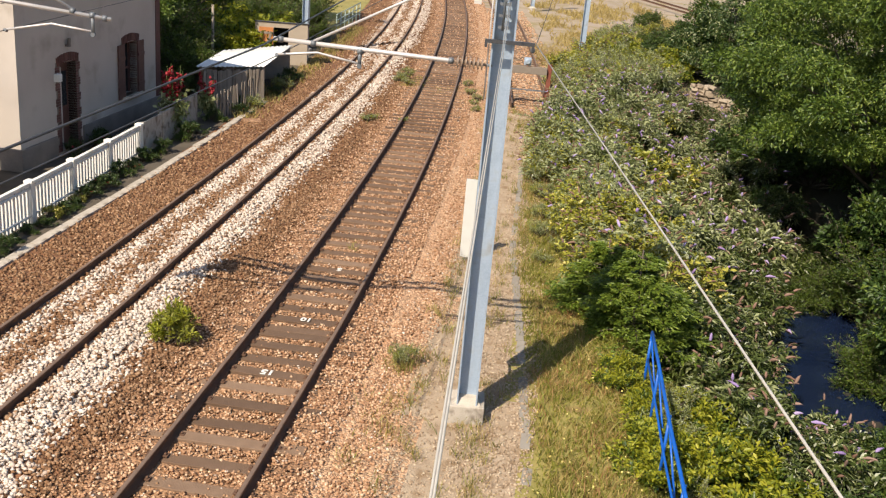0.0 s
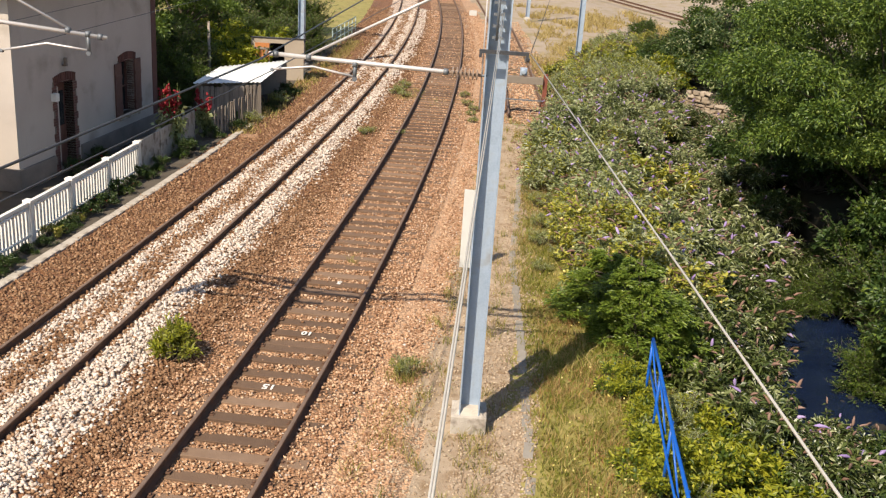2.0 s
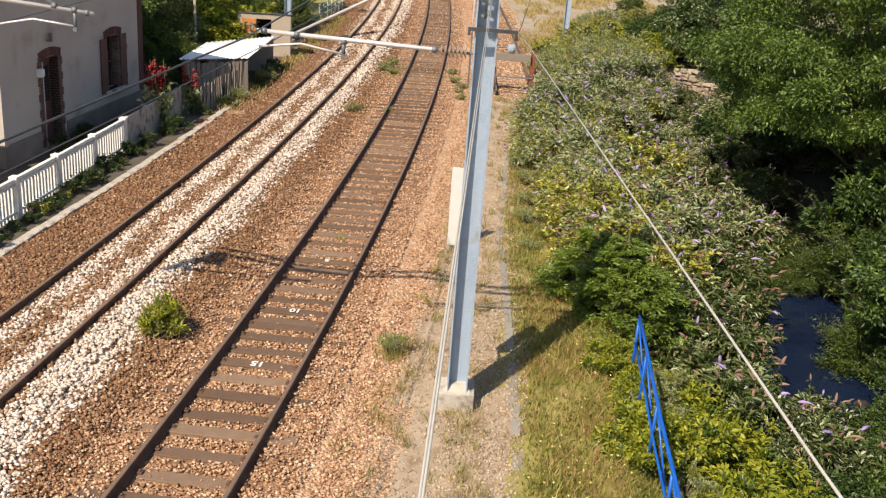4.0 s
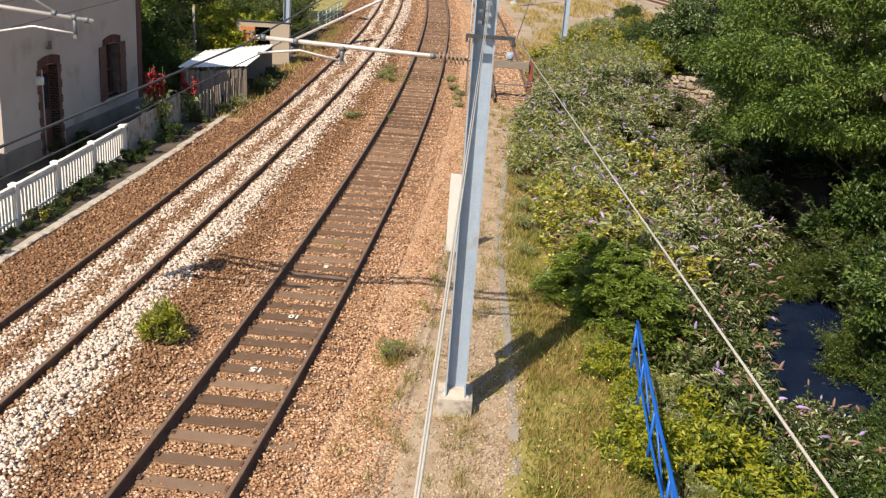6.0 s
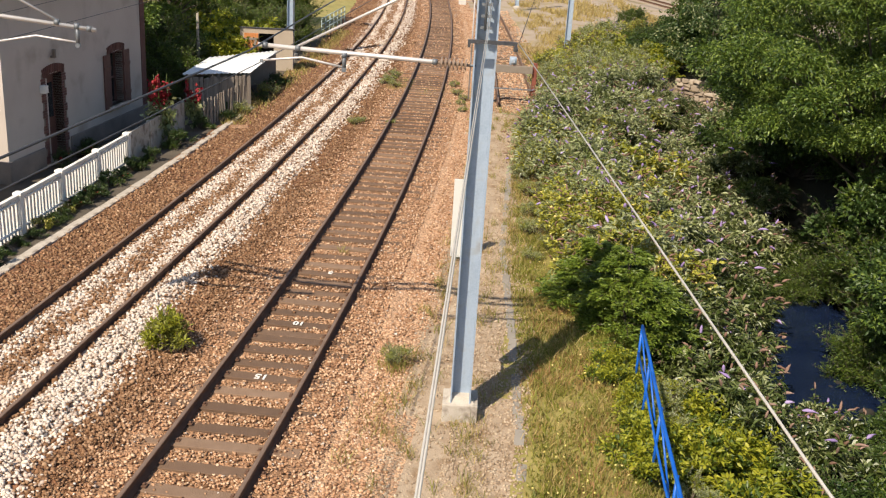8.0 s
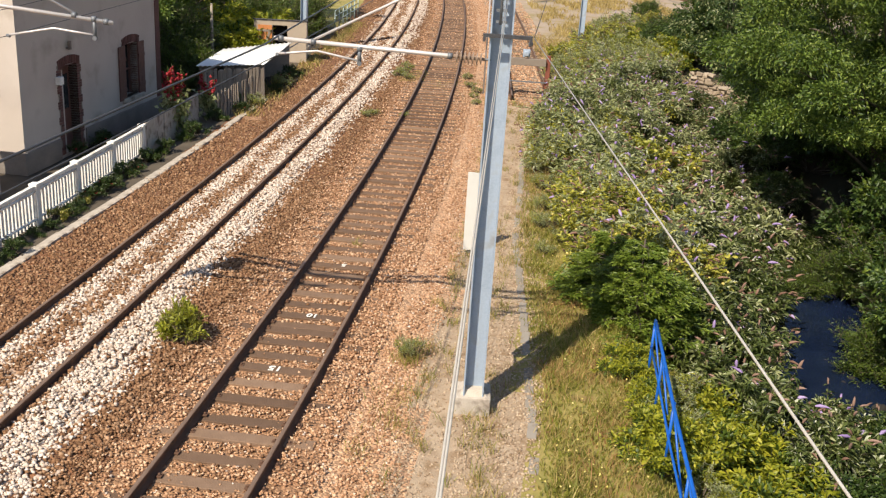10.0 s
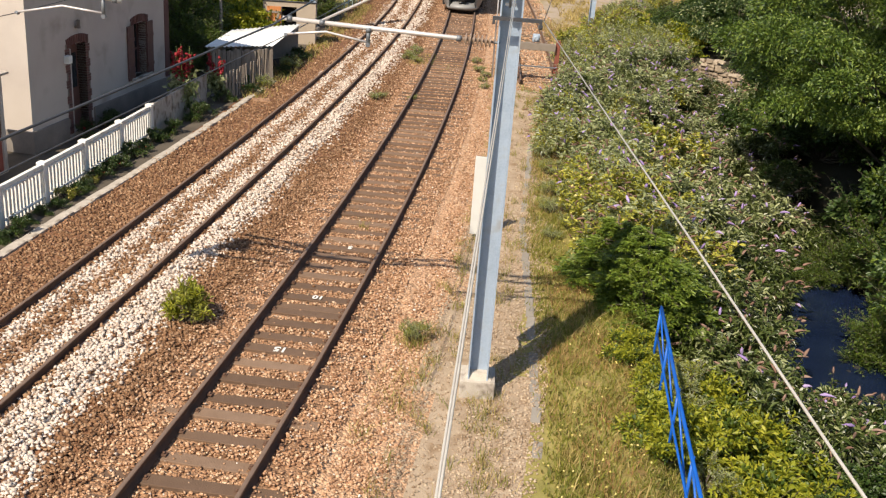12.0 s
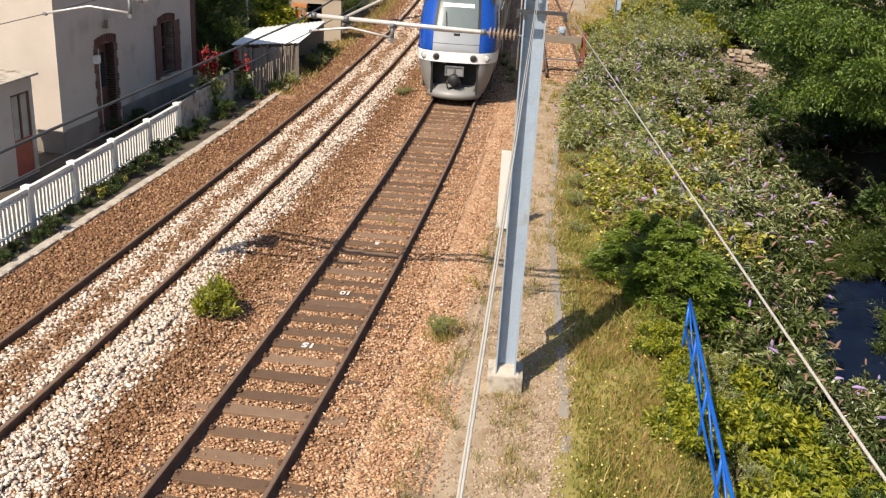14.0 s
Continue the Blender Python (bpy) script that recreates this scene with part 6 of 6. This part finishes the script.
def sow():
    rng = np.random.default_rng(5)
    TZ = np.vectorize(terrain)
    clump = np.vectorize(lambda x, y: noise.noise(Vector((x * 1.3, y * 1.1, 4.0))) + 0.5 * noise.noise(Vector((x * 4, y * 4, 2.0))))
    d, y = scatter(rng, 3.7, 7.6, 9.5, 34, 2500)
    x = XT(y) + d
    c = clump(x, y)
    edge = 4.8 - np.clip((y - 12) / 11, 0, 1) * 0.9
    keep = (rng.random(len(d)) < 0.5 + 0.7 * c) & (d > edge + rng.normal(0, 0.12, len(d)))
    u = rng.random(len(d)) + 0.45 * np.vectorize(lambda p, q: noise.noise(Vector((p * 0.8, q * 0.6, 7.0))))(x, y) + np.clip((d - 6.0) * 0.2, 0, 0.35)
    z = TZ(d, y) - 0.01
    for mat, lo, hi, h, w, words in (("grass_dry", 0.03, 0.4, 0.13, 0.008, "long dry straw-coloured grass beside the path"), ("grass_green", 0.4, 9, 0.11, 0.011, "green grass and weeds among dry turf"), ("grass_red", -9, 0.03, 0.14, 0.007, "reddish sorrel stalks in the dry turf")):
        s = keep & (u >= lo) & (u < hi)
        hh = h * np.where(rng.random(s.sum()) < 0.06, 2.0, 0.9)
        blades("turf_grass", mat, words, rng, x[s], y[s], z[s], hh, w)
    n = 320
    fy = rng.uniform(10, 30, n)
    fd = rng.uniform(4.6, 6.8, n)
    fx = XT(fy) + fd
    fz = TZ(fd, fy) + rng.uniform(0.06, 0.2, n)
    pts = np.stack([fx, fy, fz], 1)
    tagged(new("yellow_blossoms", spikes(rng, pts, rng.normal(size=(n, 3)) + np.array([0, 0, 1.0]), 0.03, 0.018, "flower_yellow", "yellow_blossoms")), "tiny yellow blossoms scattered in the turf", "flowers", kind="stuff")
    n = 1600
    f = rng.random(n)
    sx, sy = 12.3 + 1.3 * f + rng.normal(0, 0.35, n), 47.0 - 4.5 * f + rng.normal(0, 0.6, n)
    blades("straw_grass", "straw", "tall pale straw on the bank", rng, sx, sy, np.full(n, -0.3), 0.55, 0.02)
    n = 9000
    gy = rng.uniform(43, 60, n)
    gx = rng.uniform(5.8, 11.5, n)
    blades("straw_grass", "grass_dry", "dry yellow weeds beside the siding", rng, gx, gy, np.full(n, -0.3), 0.55, 0.018)
    n = 24000
    fx, fy = rng.uniform(7.5, 19.0, n), rng.uniform(60, 96, n)
    s = clump(fx * 0.3, fy * 0.25) > 0.05
    blades("straw_grass", "grass_dry", "dry yellow grass across the far yard", rng, fx[s], fy[s], np.full(s.sum(), -0.2), 0.45, 0.03)
    n = 3200
    wy = rng.uniform(34.5, 62, n)
    wd = -6.25 + rng.normal(0, 0.28, n) + np.clip((wy - 40) * 0.02, 0, 0.4)
    for mat, s in (("grass_dry", rng.random(n) < 0.7), ("grass_green", rng.random(n) < 0.25)):
        blades("verge_grass", mat, "thin weeds along the foot of the paling", rng, (XT(wy) + wd)[s], wy[s], np.full(s.sum(), -0.06), 0.2, 0.016)
    # sparse tufts on the path and between the tracks
    tx, ty, th = [], [], []
    for k in range(290):
        yy = rng.uniform(10, 40)
        dd = rng.choice([rng.normal(2.55, 0.14), rng.normal(3.75, 0.25), rng.uniform(2.5, 4.4)])
        m = rng.integers(8, 34)
        tx.append(x_through(yy) + dd + rng.normal(0, 0.07, m)), ty.append(yy + rng.normal(0, 0.1, m)), th.append(np.full(m, 1.0))
    for cx, cy, m, r in ((-1.95, 36.2, 130, 0.16), (-2.2, 36.0, 70, 0.16), (-0.65, 43.9, 220, 0.22), (-0.95, 43.3, 160, 0.2), (-0.5, 45.2, 120, 0.22), (-1.45, 21.86, 45, 0.06), (-1.7, 57.0, 120, 0.25), (2.3, 40.0, 90, 0.5), (2.2, 43.0, 90, 0.5), (0.6, 43.0, 60, 0.4), (-0.08, 16.0, 300, 0.13), (0.05, 16.2, 100, 0.2), (-0.3, 13.7, 90, 0.2), (-0.2, 14.6, 90, 0.2), (-0.75, 12.7, 40, 0.1)):
        tx.append(cx + rng.normal(0, r, m)), ty.append(cy + rng.normal(0, r * 1.3, m))
    tx, ty = np.concatenate(tx), np.concatenate(ty)
    g = rng.random(len(tx)) < 0.4
    zz = np.full(len(tx), -0.06)
    blades("dry_grass", "grass_dry", "thin dry tufts on the sandy path", rng, tx[~g], ty[~g], zz[~g], 0.2, 0.005)
    blades("green_grass", "grass_green", "thin green tufts on the sandy path", rng, tx[g], ty[g], zz[g], 0.22, 0.006)


sow()


# ---- train ----
def nose_width(z):
    """Half width of the body at height z."""
    if z < 1.5:
        return 1.0 + 0.37 * min(1, max(0, (z - 0.3) / 1.1)) ** 0.7
    if z < 2.4:
        return 1.40
    return 1.40 - 0.22 * ((z - 2.4) / 1.6) ** 2


def nose_front(z):
    """How far the middle of the nose lies behind its foremost line at height z."""
    if z < 1.95:
        return 0.10 + 0.12 * max(0, (1.2 - z))
    if z < 2.55:
        return 0.10 + (z - 1.95) * 0.28
    return 0.27 + (z - 2.55) * 0.62 + max(0, z - 3.5) ** 2 * 2.6


def shell(u, z, out=0.0):
    """A point on the cab's skin: u from -1 at the left flank round the nose to 1 at the right."""
    w = nose_width(z) + out
    a = u * math.pi / 2
    c, s = math.cos(a), math.sin(a)
    x = w * math.copysign(abs(s) ** 0.62, s)
    y = nose_front(z) - out + 1.55 * (1 - abs(c) ** 0.55)
    return Vector((x, y, z))


def skin(name, u0, u1, z0, z1, mat, parent, out=0.0, nu=18, nz=8, label=""):
    bm = bmesh.new()
    g = [[bm.verts.new(shell(u0 + (u1 - u0) * i / nu, z0 + (z1 - z0) * k / nz, out)) for i in range(nu + 1)] for k in range(nz + 1)]
    for k in range(nz):
        for i in range(nu):
            bm.faces.new((g[k][i], g[k][i + 1], g[k + 1][i + 1], g[k + 1][i]))
    return part(name, bm, mat, parent, label, smooth=True)


def x_to_u(x, z):
    f = min(1.0, abs(x) / nose_width(z))
    return math.copysign(math.asin(f ** (1 / 0.62)) / (math.pi / 2), x)


def car_body(parent, y0, y1, doors):
    """Straight coach body behind the cab, with window band, roof and skirt."""
    prof = [(1.22, 0.3), (1.37, 1.4), (1.40, 1.95), (1.40, 2.4), (1.33, 3.3), (1.18, 3.75), (0.9, 3.98), (0.4, 4.05)]
    for name, a, b, mat in (("skirt", 0, 1, "train_grey"), ("lower_side", 1, 2, "train_grey"), ("side", 2, 5, "train_silver"), ("roof", 5, 7, "train_grey")):
        bm = bmesh.new()
        for s in (-1, 1):
            rows = [[bm.verts.new((s * w, y, z)) for w, z in prof[a:b + 1]] for y in (y0, y1)]
            for k in range(b - a):
                bm.faces.new((rows[0][k], rows[0][k + 1], rows[1][k + 1], rows[1][k]))
            if name == "roof" and s == 1:
                other = [bm.verts.new((-0.4, y, 4.05)) for y in (y0, y1)]
                bm.faces.new((rows[0][-1], other[0], other[1], rows[1][-1]))
        part(name, bm, mat, parent)
    for y in (y0, y1):
        bm = bmesh.new()
        ring = [bm.verts.new((w, y, z)) for w, z in prof] + [bm.verts.new((-w, y, z)) for w, z in reversed(prof)]
        bm.faces.new(ring)
        part("bulkhead", bm, "train_black", parent)
    y = y0 + 0.9
    k = 0
    while y < y1 - 1.6:
        for s in (-1, 1):
            bm = bmesh.new()
            if k in doors:
                box(bm, s * 1.39, y, 0.9, s * 1.425, y + 1.35, 3.15, 0.02)
                part("passenger_door", bm, "train_grey", parent)
            else:
                box(bm, s * 1.37, y, 2.15, s * 1.412, y + 1.4, 3.05, 0.02)
                part("side_window", bm, "cab_glass", parent)
        y += 1.6
        k += 1
    for yy in (y0 + 2.2, y1 - 3.2):
        bm = bmesh.new()
        box(bm, -1.1, yy, 0.4, 1.1, yy + 2.4, 0.75, 0.04)
        for wy in (yy + 0.4, yy + 2.0):
            for s in (-1, 1):
                disc_stack(bm, (s * 0.68, wy, 0.6), (s * 0.82, wy, 0.6), [(0, 0.43), (0.1, 0.42), (0.14, 0.45)], 18)
        part("bogie", bm, "train_black", parent)


def cab(parent):
    skin("side_fairing", -1, x_to_u(-0.78, 1.0), 0.34, 1.5, "train_grey", parent)
    skin("side_fairing", x_to_u(0.78, 1.0), 1, 0.34, 1.5, "train_grey", parent)
    skin("headlamp_band", -1, 1, 1.5, 1.86, "train_white", parent, 0.02, 36, 4, "white band with four round headlamps")
    edge = 0.80
    skin("nose_panel", x_to_u(-edge, 2.2), x_to_u(edge, 2.2), 1.86, 2.5, "train_silver", parent, 0, 18, 6)
    skin("pillar", -1, x_to_u(-edge, 2.6), 1.86, 3.9, "train_blue", parent, 0.0, 16, 16, "glossy blue cab pillar")
    skin("pillar", x_to_u(edge, 2.6), 1, 1.86, 3.9, "train_blue", parent, 0.0, 16, 16, "glossy blue cab pillar")
    skin("screen_border", x_to_u(-edge, 2.7), x_to_u(edge, 2.7), 2.5, 3.72, "train_black", parent, 0.0, 18, 12)
    skin("windscreen", x_to_u(-0.7, 2.7), x_to_u(0.7, 2.7), 2.57, 3.62, "cab_glass", parent, 0.012, 18, 12)
    skin("screen_blind", x_to_u(-0.55, 2.9), x_to_u(0.55, 2.9), 3.30, 3.42, "train_white", parent, 0.018, 12, 3, "white strip across the windscreen")
    skin("brow", x_to_u(-edge, 2.7), x_to_u(edge, 2.7), 3.72, 4.0, "train_blue", parent, 0.0, 18, 5)
    skin("panel_seam", x_to_u(-edge, 2.2), x_to_u(edge, 2.2), 2.12, 2.135, "train_black", parent, 0.004, 18, 1)
    for x in (-1.05, -0.64, 0.62, 1.05):
        p = shell(x_to_u(x, 1.68), 1.68, 0.02)
        bm = bmesh.new()
        disc_stack(bm, p + Vector((0, 0.04, 0)), p - Vector((0, 0.04, 0)), [(0, 0.13), (0.05, 0.13), (0.06, 0.11)], 18)
        lampo = part("headlamp", bm, "train_grey", parent)
        bm = bmesh.new()
        disc_stack(bm, p - Vector((0, 0.015, 0)), p - Vector((0, 0.05, 0)), [(0, 0.1), (0.02, 0.095), (0.03, 0.05)], 18)
        part("lens", bm, "lamp_glass" if abs(x) > 0.9 else "train_black", lampo)
    bm = bmesh.new()
    box(bm, -0.8, 0.75, 0.4, 0.8, 0.8, 1.5)
    box(bm, -0.82, 0.2, 0.4, -0.76, 0.8, 1.5)
    box(bm, 0.76, 0.2, 0.4, 0.82, 0.8, 1.5)
    box(bm, -0.8, 0.15, 1.46, 0.8, 0.8, 1.51)
    part("coupler_recess", bm, "train_black", parent)
    coupler = part("coupler", box(bmesh.new(), -0.3, 0.12, 1.05, 0.3, 0.3, 1.36, 0.02), "train_grey", parent, "grey automatic coupler with hoses")
    bm = bmesh.new()
    for x0, z0, x1, z1 in ((-0.33, 1.33, 0.33, 1.38), (-0.33, 1.03, 0.33, 1.08), (-0.33, 1.08, -0.28, 1.33), (0.28, 1.08, 0.33, 1.33), (-0.04, 1.14, 0.04, 1.28)):
        box(bm, x0, 0.08, z0, x1, 0.122, z1, 0.008)
    part("plate_frame", bm, "galvanised_dark", coupler)
    bm = bmesh.new()
    disc_stack(bm, (0, 0.6, 0.9), (0, 0.0, 0.9), [(0, 0.16), (0.3, 0.16), (0.5, 0.22), (0.6, 0.18), (0.64, 0.05)], 14)
    part("coupler_head", bm, "train_black", coupler)
    bm = bmesh.new()
    for s in (-1, 1):
        tube(bm, [(s * 0.1, 0.1, 1.05), (s * 0.24, 0.02, 0.85), (s * 0.2, 0.05, 0.62), (s * 0.05, 0.15, 0.6)], 0.03, 6)
    part("hose", bm, "train_black", coupler)
    bm = bmesh.new()
    rows = []
    for z, w, fwd in ((0.22, 0.9, 0.02), (0.32, 0.96, -0.12), (0.46, 0.93, -0.06), (0.62, 0.78, 0.22)):
        rows.append([bm.verts.new((w * math.sin(a), fwd + 0.75 * (1 - math.cos(a)), z)) for a in [(-90 + 180 * k / 16) * math.pi / 180 for k in range(17)]])
    for a, b in zip(rows, rows[1:]):
        for k in range(16):
            bm.faces.new((a[k], a[k + 1], b[k + 1], b[k]))
    bm.faces.new(rows[-1])
    bm.faces.new(rows[0][::-1])
    part("snow_plough", bm, "train_grey", parent, "rounded grey plough below the coupler", smooth=True)
    bm = bmesh.new()
    tube(bm, [(-0.35, nose_front(2.6) - 0.03, 2.62), (-0.42, nose_front(3.1) - 0.04, 3.15)], 0.014, 6)
    part("wiper", bm, "train_black", parent)
    bm = bmesh.new()
    box(bm, -0.1, nose_front(2.5) - 0.03, 2.36, 0.12, nose_front(2.5) + 0.02, 2.48, 0.02)
    part("marker_lamp", bm, "train_black", parent)
    bm = bmesh.new()
    box(bm, -1.2, 1.2, 0.4, 1.2, 1.68, 3.85)
    part("cab_inside", bm, "train_black", parent)


CAR = 18.5
front_car = tagged(empty("railcar"), "blue and silver railcar with a white headlamp band", "train", "coupled railcars")
cab(front_car)
car_body(front_car, 1.68, CAR, (2, 7))
back_car = tagged(empty("railcar"), "silver trailing railcar coupled to the blue one", "train", "coupled railcars")
car_body(back_car, 0.0, CAR, (3, 6))


def car_pose(y):
    """A car whose front stands at y on the through track, both bogies on the rails."""
    a, b = y + 3.0, y + 15.0
    xa, xb = x_through(a), x_through(b)
    s = (xb - xa) / (b - a)
    return pose(xa - 3.0 * s - 0.05, y, 0.03, 0, 0, -math.degrees(math.atan(s)))


def motions():
    times = [0.5 * k for k in range(29)]
    front = {t: 34.15 + 13.35 * (14.0 - t) for t in times}
    walk(front_car, [(t, car_pose(front[t])) for t in times])
    walk(back_car, [(t, car_pose(front[t] + CAR + 0.5)) for t in times])


motions()
